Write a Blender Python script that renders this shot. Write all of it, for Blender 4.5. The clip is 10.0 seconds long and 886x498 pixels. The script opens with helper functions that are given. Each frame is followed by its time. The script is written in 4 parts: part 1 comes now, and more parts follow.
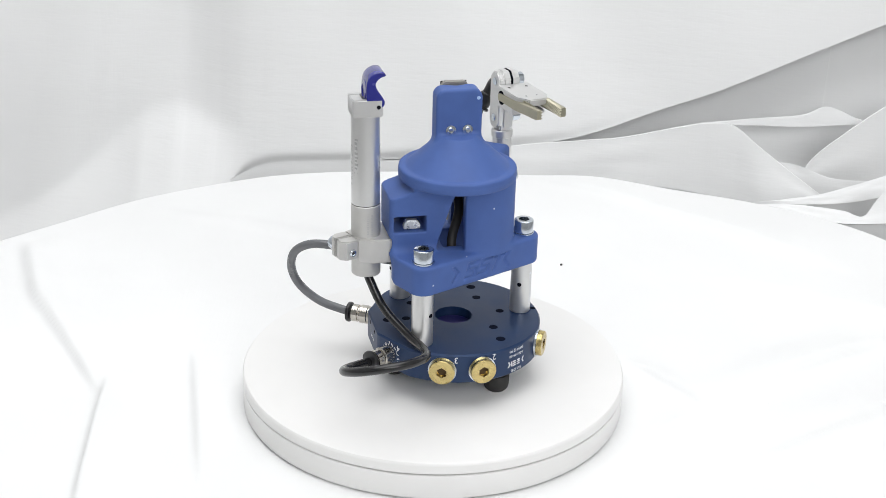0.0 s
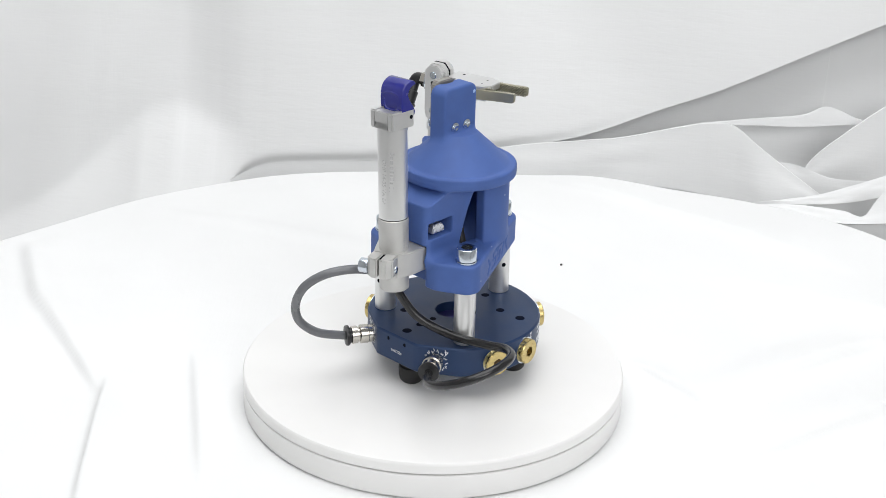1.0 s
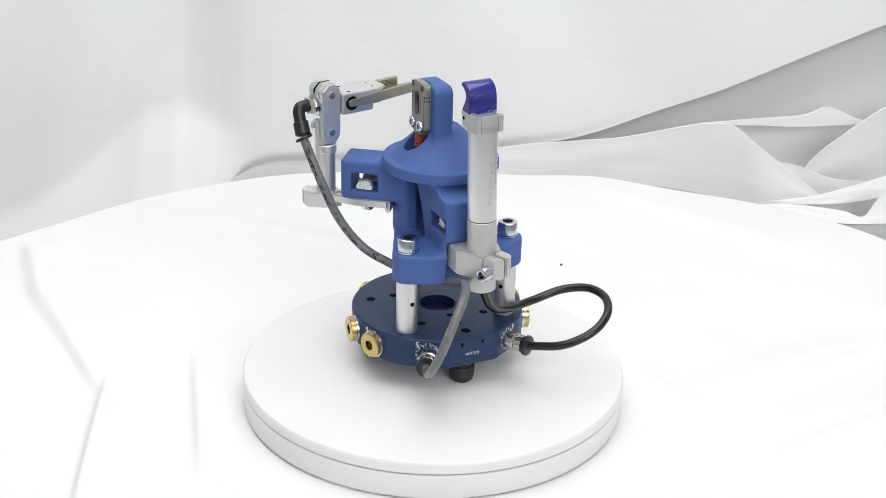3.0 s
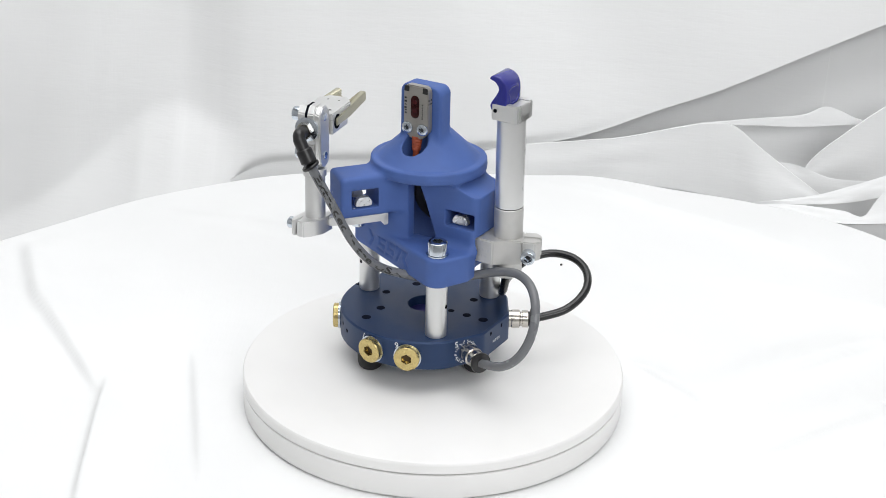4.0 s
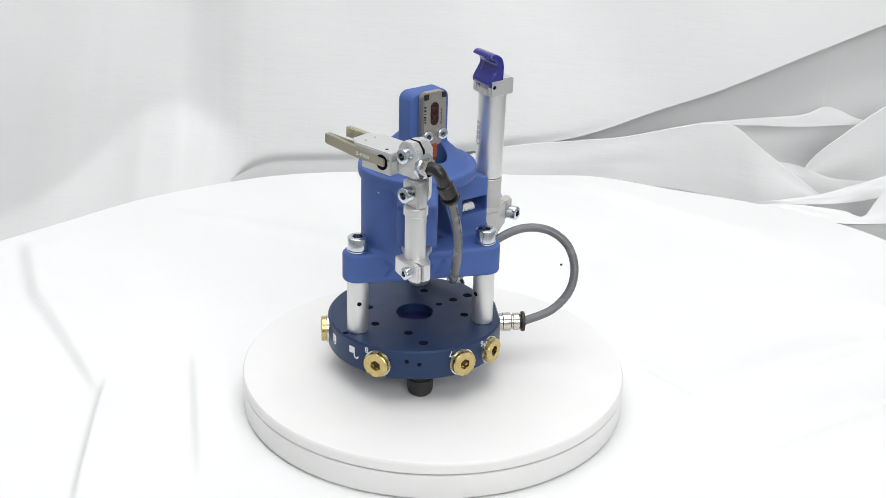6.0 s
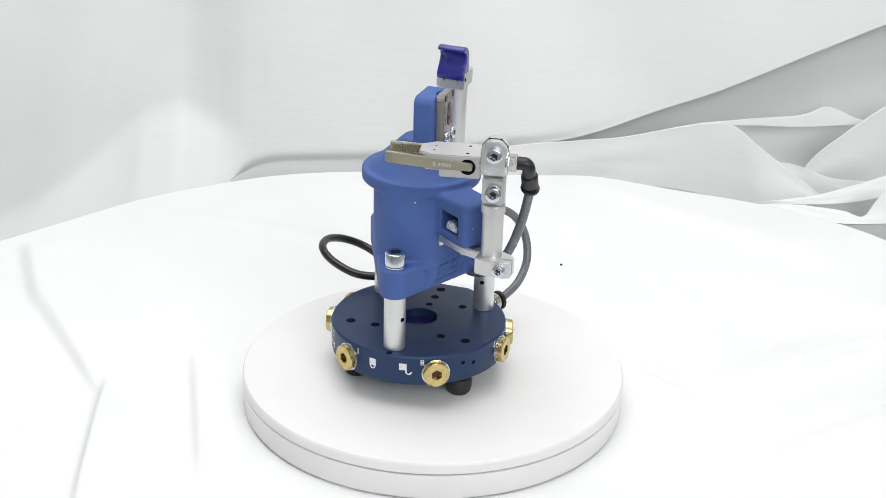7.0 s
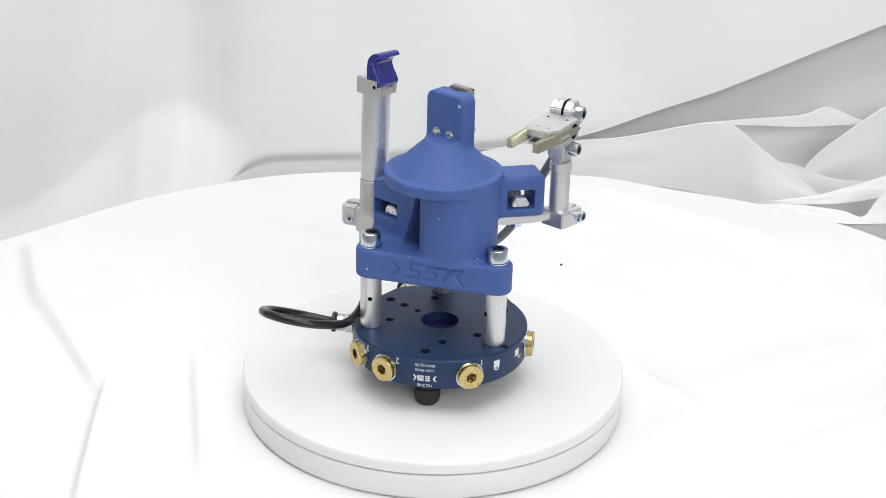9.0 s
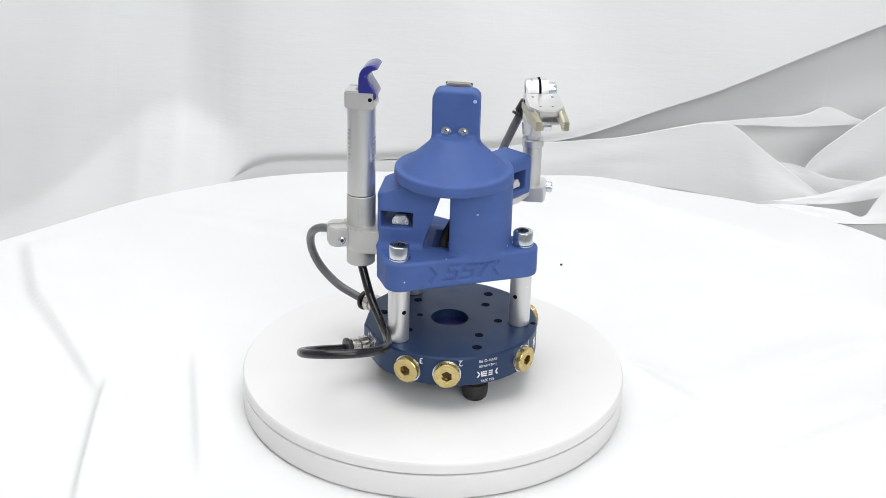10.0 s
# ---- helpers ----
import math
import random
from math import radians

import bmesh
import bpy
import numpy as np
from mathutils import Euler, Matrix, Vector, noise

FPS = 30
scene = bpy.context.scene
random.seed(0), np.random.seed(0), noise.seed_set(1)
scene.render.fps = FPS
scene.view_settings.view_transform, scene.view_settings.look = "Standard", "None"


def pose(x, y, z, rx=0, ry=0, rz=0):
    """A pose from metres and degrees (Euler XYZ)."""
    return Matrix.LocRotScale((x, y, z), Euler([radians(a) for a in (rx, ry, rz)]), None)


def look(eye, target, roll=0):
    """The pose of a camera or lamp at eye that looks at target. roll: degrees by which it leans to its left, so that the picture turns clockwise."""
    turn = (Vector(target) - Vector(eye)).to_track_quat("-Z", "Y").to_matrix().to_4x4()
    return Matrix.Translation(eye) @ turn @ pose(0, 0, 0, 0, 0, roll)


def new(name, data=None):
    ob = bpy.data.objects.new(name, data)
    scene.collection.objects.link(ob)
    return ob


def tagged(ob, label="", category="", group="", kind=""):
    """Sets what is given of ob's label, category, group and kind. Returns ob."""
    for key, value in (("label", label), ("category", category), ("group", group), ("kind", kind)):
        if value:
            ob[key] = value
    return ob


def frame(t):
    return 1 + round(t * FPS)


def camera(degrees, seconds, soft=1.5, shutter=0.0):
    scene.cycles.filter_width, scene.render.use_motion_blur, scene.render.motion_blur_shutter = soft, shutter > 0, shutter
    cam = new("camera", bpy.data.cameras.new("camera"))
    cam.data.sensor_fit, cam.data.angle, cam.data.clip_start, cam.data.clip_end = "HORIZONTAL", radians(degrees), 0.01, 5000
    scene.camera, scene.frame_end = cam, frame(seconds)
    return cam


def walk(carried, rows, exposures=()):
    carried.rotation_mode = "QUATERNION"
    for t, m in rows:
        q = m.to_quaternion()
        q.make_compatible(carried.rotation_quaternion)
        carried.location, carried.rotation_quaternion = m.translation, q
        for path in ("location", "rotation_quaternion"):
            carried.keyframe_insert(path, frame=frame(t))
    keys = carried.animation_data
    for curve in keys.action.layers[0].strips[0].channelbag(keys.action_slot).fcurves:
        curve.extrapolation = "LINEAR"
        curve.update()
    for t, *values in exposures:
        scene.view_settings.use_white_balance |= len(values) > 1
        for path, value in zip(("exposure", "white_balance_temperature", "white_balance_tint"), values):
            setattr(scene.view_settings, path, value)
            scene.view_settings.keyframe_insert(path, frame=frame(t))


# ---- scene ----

# ---- camera ----
cam = camera(34.92, 10.0, soft=0.8)
EYE = Vector((0.0, -0.66, 0.3564))
AIM = EYE + Vector((math.sin(radians(0.31)) * math.cos(radians(23.807)), math.cos(radians(0.31)) * math.cos(radians(23.807)), -math.sin(radians(23.807))))
walk(cam, [(0.0, look(EYE, AIM, 1.479)), (10.0, look(EYE, AIM, 1.479))])

# ---- light: a luminous ceiling, and an unseen fill panel added behind the camera ----
world = bpy.data.worlds.new("world")
scene.world = world
world.use_nodes = True
world.node_tree.nodes["Background"].inputs[0].default_value = (0.93, 0.97, 1.0, 1)
world.node_tree.nodes["Background"].inputs[1].default_value = 0.25
scene.view_settings.exposure = 0.15


def area(name, eye, target, sx, sy, watts, color):
    la = bpy.data.lights.new(name, "AREA")
    la.shape, la.size, la.size_y, la.energy, la.color = "RECTANGLE", sx, sy, watts, color
    ob = new(name, la)
    ob.matrix_world = look(eye, target)
    return ob


area("ceiling_panel_light", (-0.15, -0.05, 2.36), (-0.15, -0.05, 0.0), 2.3, 2.3, 46, (0.985, 0.99, 1.0))
# added fill that brightens upright faces; no such source is known
area("front_fill_light", (0.75, -2.34, 1.15), (0.4, 0.0, 0.5), 2.0, 1.8, 46, (0.985, 0.99, 1.0))

# ---- materials ----


def material(name, color, rough=0.5, metal=0.0, vary=0.06, scale=120.0, bump=0.0, bump_scale=800.0, stretch=(1, 1, 1), coat=0.0, spec=0.5, fine=0.0):
    m = bpy.data.materials.new(name)
    m.use_nodes = True
    n, l = m.node_tree.nodes, m.node_tree.links
    b = n["Principled BSDF"]
    b.inputs["Roughness"].default_value = rough
    b.inputs["Metallic"].default_value = metal
    b.inputs["Coat Weight"].default_value = coat
    b.inputs["Specular IOR Level"].default_value = spec
    co = n.new("ShaderNodeTexCoord")
    mp = n.new("ShaderNodeMapping")
    mp.inputs["Scale"].default_value = stretch
    l.new(co.outputs["Object"], mp.inputs["Vector"])
    tx = n.new("ShaderNodeTexNoise")
    tx.inputs["Scale"].default_value = scale
    tx.inputs["Detail"].default_value = 5
    l.new(mp.outputs["Vector"], tx.inputs["Vector"])
    rp = n.new("ShaderNodeMapRange")
    rp.inputs["From Min"].default_value, rp.inputs["From Max"].default_value = 0.3, 0.7
    rp.inputs["To Min"].default_value, rp.inputs["To Max"].default_value = 1 - vary, 1 + vary
    l.new(tx.outputs["Fac"], rp.inputs["Value"])
    mx = n.new("ShaderNodeVectorMath")
    mx.operation = "SCALE"
    mx.inputs[0].default_value = color
    l.new(rp.outputs["Result"], mx.inputs["Scale"])
    l.new(mx.outputs["Vector"], b.inputs["Base Color"])
    rr = n.new("ShaderNodeMapRange")
    rr.inputs["From Min"].default_value, rr.inputs["From Max"].default_value = 0.3, 0.7
    rr.inputs["To Min"].default_value, rr.inputs["To Max"].default_value = max(rough - 0.06, 0.02), min(rough + 0.06, 1)
    l.new(tx.outputs["Fac"], rr.inputs["Value"])
    l.new(rr.outputs["Result"], b.inputs["Roughness"])
    if bump:
        t2 = n.new("ShaderNodeTexNoise")
        t2.inputs["Scale"].default_value = bump_scale
        t2.inputs["Detail"].default_value = 4
        l.new(mp.outputs["Vector"], t2.inputs["Vector"])
        bp = n.new("ShaderNodeBump")
        bp.inputs["Strength"].default_value = 0.6
        bp.inputs["Distance"].default_value = bump
        l.new(t2.outputs["Fac"], bp.inputs["Height"])
        l.new(bp.outputs["Normal"], b.inputs["Normal"])
    return m


M_PRINT = material("blue_printed_plastic", (0.064, 0.122, 0.350), 0.60, 0, 0.07, 90, 0.00006, 2600, spec=0.35)
M_PLATE = material("navy_anodised_aluminium", (0.012, 0.035, 0.100), 0.42, 0.25, 0.10, 70, 0.00003, 2500)
M_HOOK = material("glossy_royal_blue", (0.020, 0.024, 0.230), 0.22, 0, 0.05, 200, coat=0.4)
M_ALU = material("satin_aluminium", (0.72, 0.72, 0.715), 0.38, 0.85, 0.05, 60, 0.00002, 3000, (1, 1, 0.15))
M_ALU_MATT = material("matt_bead_blasted_aluminium", (0.60, 0.595, 0.58), 0.50, 0.70, 0.05, 150, 0.00003, 4000)
M_ALU_GLOSS = material("polished_aluminium_tube", (0.80, 0.80, 0.795), 0.34, 0.92, 0.03, 60, 0.00001, 3000, (1, 1, 0.1))
M_CHROME = material("zinc_plated_steel", (0.62, 0.67, 0.73), 0.2, 1.0, 0.06, 300)
M_NICKEL = material("nickel_plated_brass", (0.60, 0.57, 0.52), 0.2, 1.0, 0.06, 300)
M_BRASS = material("bright_brass", (0.60, 0.475, 0.21), 0.27, 1.0, 0.10, 250)
# black for dark joints, and for shade painted into cuts and holes
M_DARK = material("black_for_joints_and_shade", (0.005, 0.006, 0.010), 0.9, spec=0.1)
# darker copy of the screw steel, with the socket's shade in its colour
M_SOCKET = material("shaded_steel_socket", (0.05, 0.052, 0.055), 0.45, 0.6)
# near-black that stands for the shade in the plate's holes
M_HOLE = material("painted_hole_shade", (0.0025, 0.005, 0.016), 0.9, spec=0.1)
M_BLACK = material("black_plastic", (0.014, 0.014, 0.015), 0.35, 0, 0.1, 300)
# brass darkened by hand for the shade inside the plugs' sockets
M_BROWN = material("shaded_brass_socket", (0.075, 0.045, 0.018), 0.5, 0.3)
M_RUBBER = material("black_rubber", (0.022, 0.021, 0.021), 0.6, 0, 0.2, 200)
M_TUBE_BLACK = material("black_polyurethane_tube", (0.012, 0.012, 0.013), 0.22, 0, 0.1, 200)
M_TUBE_GREY = material("grey_polyurethane_tube", (0.15, 0.155, 0.165), 0.25, 0, 0.08, 100)
M_PRINT_INK = material("black_ink", (0.01, 0.01, 0.01), 0.5)
M_WHITE_INK = material("white_engraving", (0.75, 0.77, 0.80), 0.6, 0, 0.15, 900)
M_GREY_INK = material("grey_laser_marking", (0.56, 0.56, 0.56), 0.6, 0.6)
M_SENSOR = material("champagne_sensor_housing", (0.33, 0.315, 0.29), 0.36, 0.55, 0.05, 200)
M_LENS = material("dark_red_lens", (0.030, 0.008, 0.008), 0.08, 0, 0.2, 400)
M_RED_LED = material("red_lens_spot", (0.05, 0.008, 0.010), 0.2)
M_CABLE = material("orange_brown_cable_sleeve", (0.32, 0.065, 0.028), 0.5, 0, 0.1, 300)
M_FINGER = material("bronze_grey_finger_steel", (0.47, 0.445, 0.34), 0.36, 0.8, 0.08, 100, 0.00002, 3000)
M_NUT = material("nut_steel", (0.70, 0.71, 0.73), 0.3, 0.8, 0.08, 600)
M_PLATTER = material("white_abs_platter", (0.80, 0.795, 0.785), 0.36, 0, 0.015, 30, 0.00001, 900, spec=0.4)
M_SEAM = material("grey_seam", (0.10, 0.10, 0.10), 0.6)
M_WALL = material("pale_bounce_shell", (0.60, 0.60, 0.595), 0.8, 0, 0.02, 3)
M_FLOOR = material("grey_floor", (0.25, 0.245, 0.24), 0.6, 0, 0.1, 3)


def dusty(m, color, flecks):
    """Sparse pale flecks of dust over a plain surface."""
    n, l = m.node_tree.nodes, m.node_tree.links
    b = n["Principled BSDF"]
    base = b.inputs["Base Color"].links[0].from_socket
    co = n.new("ShaderNodeTexCoord")
    vo = n.new("ShaderNodeTexVoronoi")
    vo.inputs["Scale"].default_value = flecks
    l.new(co.outputs["Object"], vo.inputs["Vector"])
    near = n.new("ShaderNodeMath")
    near.operation = "LESS_THAN"
    near.inputs[1].default_value = 0.10
    l.new(vo.outputs["Distance"], near.inputs[0])
    sp = n.new("ShaderNodeSeparateColor")
    l.new(vo.outputs["Color"], sp.inputs[0])
    few = n.new("ShaderNodeMath")
    few.operation = "GREATER_THAN"
    few.inputs[1].default_value = 0.93
    l.new(sp.outputs[0], few.inputs[0])
    both = n.new("ShaderNodeMath")
    both.operation = "MULTIPLY"
    l.new(near.outputs[0], both.inputs[0]), l.new(few.outputs[0], both.inputs[1])
    mix = n.new("ShaderNodeMix")
    mix.data_type = "RGBA"
    mix.inputs["B"].default_value = (*color, 1)
    l.new(both.outputs[0], mix.inputs["Factor"]), l.new(base, mix.inputs["A"])
    l.new(mix.outputs["Result"], b.inputs["Base Color"])


dusty(M_PRINT, (0.45, 0.52, 0.65), 210.0)


def cloth_material():
    m = material("white_cotton_cloth", (0.80, 0.805, 0.805), 0.9, 0, 0.02, 9, spec=0.15)
    n, l = m.node_tree.nodes, m.node_tree.links
    b = n["Principled BSDF"]
    b.inputs["Sheen Weight"].default_value = 0.15
    co = n.new("ShaderNodeTexCoord")
    hs = []
    for st, gain in (((90, 90, 600), 0.35), ((700, 60, 60), 0.15), ((16, 16, 90), 1.3)):
        mp = n.new("ShaderNodeMapping")
        mp.inputs["Scale"].default_value = st
        l.new(co.outputs["Object"], mp.inputs["Vector"])
        tx = n.new("ShaderNodeTexNoise")
        tx.inputs["Scale"].default_value = 1.0
        tx.inputs["Detail"].default_value = 3
        l.new(mp.outputs["Vector"], tx.inputs["Vector"])
        mu = n.new("ShaderNodeMath")
        mu.operation = "MULTIPLY"
        mu.inputs[1].default_value = gain
        l.new(tx.outputs["Fac"], mu.inputs[0])
        hs.append(mu.outputs[0])
    ad = n.new("ShaderNodeMath")
    l.new(hs[0], ad.inputs[0]), l.new(hs[1], ad.inputs[1])
    ad2 = n.new("ShaderNodeMath")
    l.new(ad.outputs[0], ad2.inputs[0]), l.new(hs[2], ad2.inputs[1])
    bp = n.new("ShaderNodeBump")
    bp.inputs["Strength"].default_value = 0.28
    bp.inputs["Distance"].default_value = 0.0009
    l.new(ad2.outputs[0], bp.inputs["Height"])
    l.new(bp.outputs["Normal"], b.inputs["Normal"])
    return m


M_CLOTH = cloth_material()

# ---- mesh helpers (millimetres inside, metres outside) ----
LIFT = 29.6        # height of the base plate's top over the platter


def finish(ob, bm, mat, smooth=True, angle=35):
    bmesh.ops.recalc_face_normals(bm, faces=bm.faces)
    for f in bm.faces:
        f.smooth = smooth
    for e in bm.edges:
        e.smooth = not (e.is_manifold and e.calc_face_angle(0) > radians(angle))
    bm.to_mesh(ob.data)
    bm.free()
    ob.data.materials.append(mat)


def part(name, bm, mat, parent, label="", smooth=True, angle=35):
    """Links a bmesh, in the tool's millimetres, as one mesh under a thing or a part."""
    bmesh.ops.transform(bm, matrix=Matrix.Scale(0.001, 4) @ Matrix.Translation((0, 0, LIFT)), verts=bm.verts)
    ob = new(name, bpy.data.meshes.new(name))
    finish(ob, bm, mat, smooth, angle)
    ob.parent = parent
    if label:
        ob["label"] = label
    return ob


def lathe(profile, m=None, seg=40, bm=None):
    """Turns (radius, height) pairs round the z axis; closed at both ends where the radius is 0."""
    bm = bm or bmesh.new()
    m = m or Matrix()
    rings = []
    for r, z in profile:
        if r <= 1e-6:
            rings.append([bm.verts.new(m @ Vector((0, 0, z)))])
        else:
            rings.append([bm.verts.new(m @ Vector((r * math.cos(2 * math.pi * i / seg), r * math.sin(2 * math.pi * i / seg), z))) for i in range(seg)])
    for a, b in zip(rings, rings[1:]):
        for i in range(seg):
            j = (i + 1) % seg
            if len(a) == 1 and len(b) > 1:
                bm.faces.new((a[0], b[i], b[j]))
            elif len(b) == 1 and len(a) > 1:
                bm.faces.new((a[i], a[j], b[0]))
            elif len(a) > 1:
                bm.faces.new((a[i], a[j], b[j], b[i]))
    return bm


def rod(r, z0, z1, m=None, c=0.4, seg=32, bm=None):
    return lathe([(0, z0), (r - c, z0), (r, z0 + c), (r, z1 - c), (r - c, z1), (0, z1)], m, seg, bm)


def prism(pts, z0, z1, m=None, bevel=0.0, seg=2, bm=None):
    """Upright prism over a plan polygon, edges bevelled."""
    own = bmesh.new()
    m = m or Matrix()
    lo = [own.verts.new((x, y, z0)) for x, y in pts]
    hi = [own.verts.new((x, y, z1)) for x, y in pts]
    own.faces.new(lo[::-1]), own.faces.new(hi)
    for i in range(len(pts)):
        j = (i + 1) % len(pts)
        own.faces.new((lo[i], lo[j], hi[j], hi[i]))
    if bevel:
        bmesh.ops.bevel(own, geom=list(own.edges), offset=bevel, segments=seg, affect="EDGES", clamp_overlap=True)
    bmesh.ops.transform(own, matrix=m, verts=own.verts)
    if bm is None:
        return own
    tmp = bpy.data.meshes.new("tmp")
    own.to_mesh(tmp)
    own.free()
    bm.from_mesh(tmp)
    bpy.data.meshes.remove(tmp)
    return bm


def block(x0, x1, y0, y1, z0, z1, bevel=0.5, m=None, bm=None, seg=2):
    return prism([(x0, y0), (x1, y0), (x1, y1), (x0, y1)], z0, z1, m, bevel, seg, bm)


def oriented(at, toward, up=(0, 0, 1)):
    """A frame at a place, its z axis pointing along a direction."""
    q = Vector(toward).to_track_quat("Z", "Y")
    return Matrix.Translation(at) @ q.to_matrix().to_4x4()


def spline(pts, per=14):
    """Catmull-Rom curve through control points."""
    p = [Vector(q) for q in pts]
    p = [p[0] * 2 - p[1]] + p + [p[-1] * 2 - p[-2]]
    out = []
    for i in range(1, len(p) - 2):
        for k in range(per):
            t = k / per
            a, b, c, d = p[i - 1], p[i], p[i + 1], p[i + 2]
            out.append(0.5 * (2 * b + (c - a) * t + (2 * a - 5 * b + 4 * c - d) * t * t + (3 * b - a - 3 * c + d) * t ** 3))
    out.append(p[-2])
    return out


def sweep(path, r, seg=18):
    bm = bmesh.new()
    up = Vector((0.3, 0.2, 1)).normalized()
    rings = []
    for i, q in enumerate(path):
        t = (path[min(i + 1, len(path) - 1)] - path[max(i - 1, 0)]).normalized()
        up = (up - t * up.dot(t)).normalized()
        side = t.cross(up)
        rings.append([bm.verts.new(q + (up * math.cos(a) + side * math.sin(a)) * r) for a in (2 * math.pi * k / seg for k in range(seg))])
    for a, b in zip(rings, rings[1:]):
        for k in range(seg):
            bm.faces.new((a[k], a[(k + 1) % seg], b[(k + 1) % seg], b[k]))
    bm.faces.new(rings[0][::-1]), bm.faces.new(rings[-1])
    return bm


def writing(text, size, m, depth=0.05, bold=0.0):
    """Flat lettering in the built-in font, centred, standing in the frame m (x along, y up, z out)."""
    cu = bpy.data.curves.new("t", "FONT")
    cu.body, cu.size, cu.align_x, cu.align_y, cu.extrude = text, size, "CENTER", "CENTER", depth
    cu.resolution_u, cu.offset = 2, bold
    ob = bpy.data.objects.new("t", cu)
    me = bpy.data.meshes.new_from_object(ob)
    bm = bmesh.new()
    bm.from_mesh(me)
    bpy.data.objects.remove(ob), bpy.data.curves.remove(cu), bpy.data.meshes.remove(me)
    bmesh.ops.transform(bm, matrix=m, verts=bm.verts)
    return bm


def on_rim(angle, z, r, turn=0):
    """A frame on a cylinder of radius r: x along the rim, y up, z outward."""
    a = radians(angle)
    f = Matrix(((-math.sin(a), 0, math.cos(a), r * math.cos(a)), (math.cos(a), 0, math.sin(a), r * math.sin(a)), (0, 1, 0, z), (0, 0, 0, 1)))
    return f @ Matrix.Rotation(radians(turn), 4, "Z")



# ---- the room: an unseen shell, added for bounced light and reflections ----


def structure(name, bm, mat, label):
    ob = new(name, bpy.data.meshes.new(name))
    finish(ob, bm, mat)
    return tagged(ob, label, name.split("_")[0], kind="structure")


structure("floor", block(-2.2, 2.2, -2.4, 2.0, -0.90, -0.80, 0), M_FLOOR, "unseen plain grey floor, added to bounce light")
structure("ceiling", block(-2.2, 2.2, -2.4, 2.0, 2.4, 2.5, 0), M_WALL, "unseen plain grey ceiling, added to bounce light")
structure("wall_north", block(-2.2, 2.2, 2.0, 2.1, -0.8, 2.4, 0), M_WALL, "unseen plain grey wall behind the cloth, added to bounce light")
structure("wall_south", block(-2.2, 2.2, -2.5, -2.4, -0.8, 2.4, 0), M_WALL, "unseen plain grey wall behind the camera, added to bounce light")
structure("wall_east", block(2.2, 2.3, -2.4, 2.0, -0.8, 2.4, 0), M_WALL, "unseen plain grey side wall, added to bounce light")
structure("wall_west", block(-2.3, -2.2, -2.4, 2.0, -0.8, 2.4, 0), M_WALL, "unseen plain grey side wall, added to bounce light")

# ---- cloths ----
TABLE_Z = -0.0235


def sheet(name, pieces, label):
    """One cloth from several lofted pieces: each a function of (u, v) on a grid of nx by ny points."""
    verts, faces = [], []
    for fn, nx, ny in pieces:
        o = len(verts)
        verts += [fn(i / (nx - 1), j / (ny - 1)) for j in range(ny) for i in range(nx)]
        faces += [(o + j * nx + i, o + j * nx + i + 1, o + (j + 1) * nx + i + 1, o + (j + 1) * nx + i) for j in range(ny - 1) for i in range(nx - 1)]
    me = bpy.data.meshes.new(name)
    me.from_pydata(verts, [], faces)
    for p in me.polygons:
        p.use_smooth = True
    me.materials.append(M_CLOTH)
    return tagged(new(name, me), label, "cloth")


def sm(a, b, x):
    t = min(max((x - a) / (b - a), 0), 1)
    return t * t * (3 - 2 * t)


def along(pts, u):
    """Point at the share u of a smooth line through pts."""
    n = len(pts) - 1
    k = min(int(u * n), n - 1)
    t = u * n - k
    q = [Vector(pts[min(max(k + d, 0), n)]) for d in (-1, 0, 1, 2)]
    return 0.5 * (2 * q[1] + (q[2] - q[0]) * t + (2 * q[0] - 5 * q[1] + 4 * q[2] - q[3]) * t * t + (3 * q[1] - q[0] - 3 * q[2] + q[3]) * t ** 3)


def crease(x, y, a, b, w, h):
    """A rounded fold of width w and height h along the line a-b, fading out at its ends."""
    dx, dy = b[0] - a[0], b[1] - a[1]
    L = math.hypot(dx, dy)
    s, n = ((x - a[0]) * dx + (y - a[1]) * dy) / L, ((x - a[0]) * dy - (y - a[1]) * dx) / L
    if not -w < s < L + w:
        return 0.0
    fade = sm(-w, 0.25 * L, s) * sm(L + w, 0.75 * L, s)
    g = math.exp(-(n / w) ** 2) if n < 0 else math.exp(-(n / (0.16 * w)) ** 2)
    return h * fade * g


CREASES = (((0.115, 0.040), (0.146, 0.000), 0.014, 0.0035), ((0.146, 0.000), (0.265, 0.085), 0.022, 0.0070), ((0.096, -0.060), (0.135, -0.015), 0.016, 0.0035),
           ((0.150, -0.060), (0.255, 0.010), 0.030, 0.0075), ((-0.250, 0.125), (-0.178, 0.000), 0.016, 0.0060), ((-0.176, 0.005), (-0.165, -0.110), 0.018, 0.0090),
           ((-0.135, 0.045), (-0.112, -0.075), 0.016, 0.0035), ((-0.272, 0.195), (-0.240, 0.105), 0.018, 0.0070), ((-0.16, 0.26), (0.03, 0.18), 0.05, 0.005),
           ((0.10, 0.33), (0.26, 0.20), 0.04, 0.005), ((0.02, 0.30), (0.14, 0.17), 0.04, 0.003), ((0.19, 0.16), (0.30, 0.11), 0.03, 0.005))


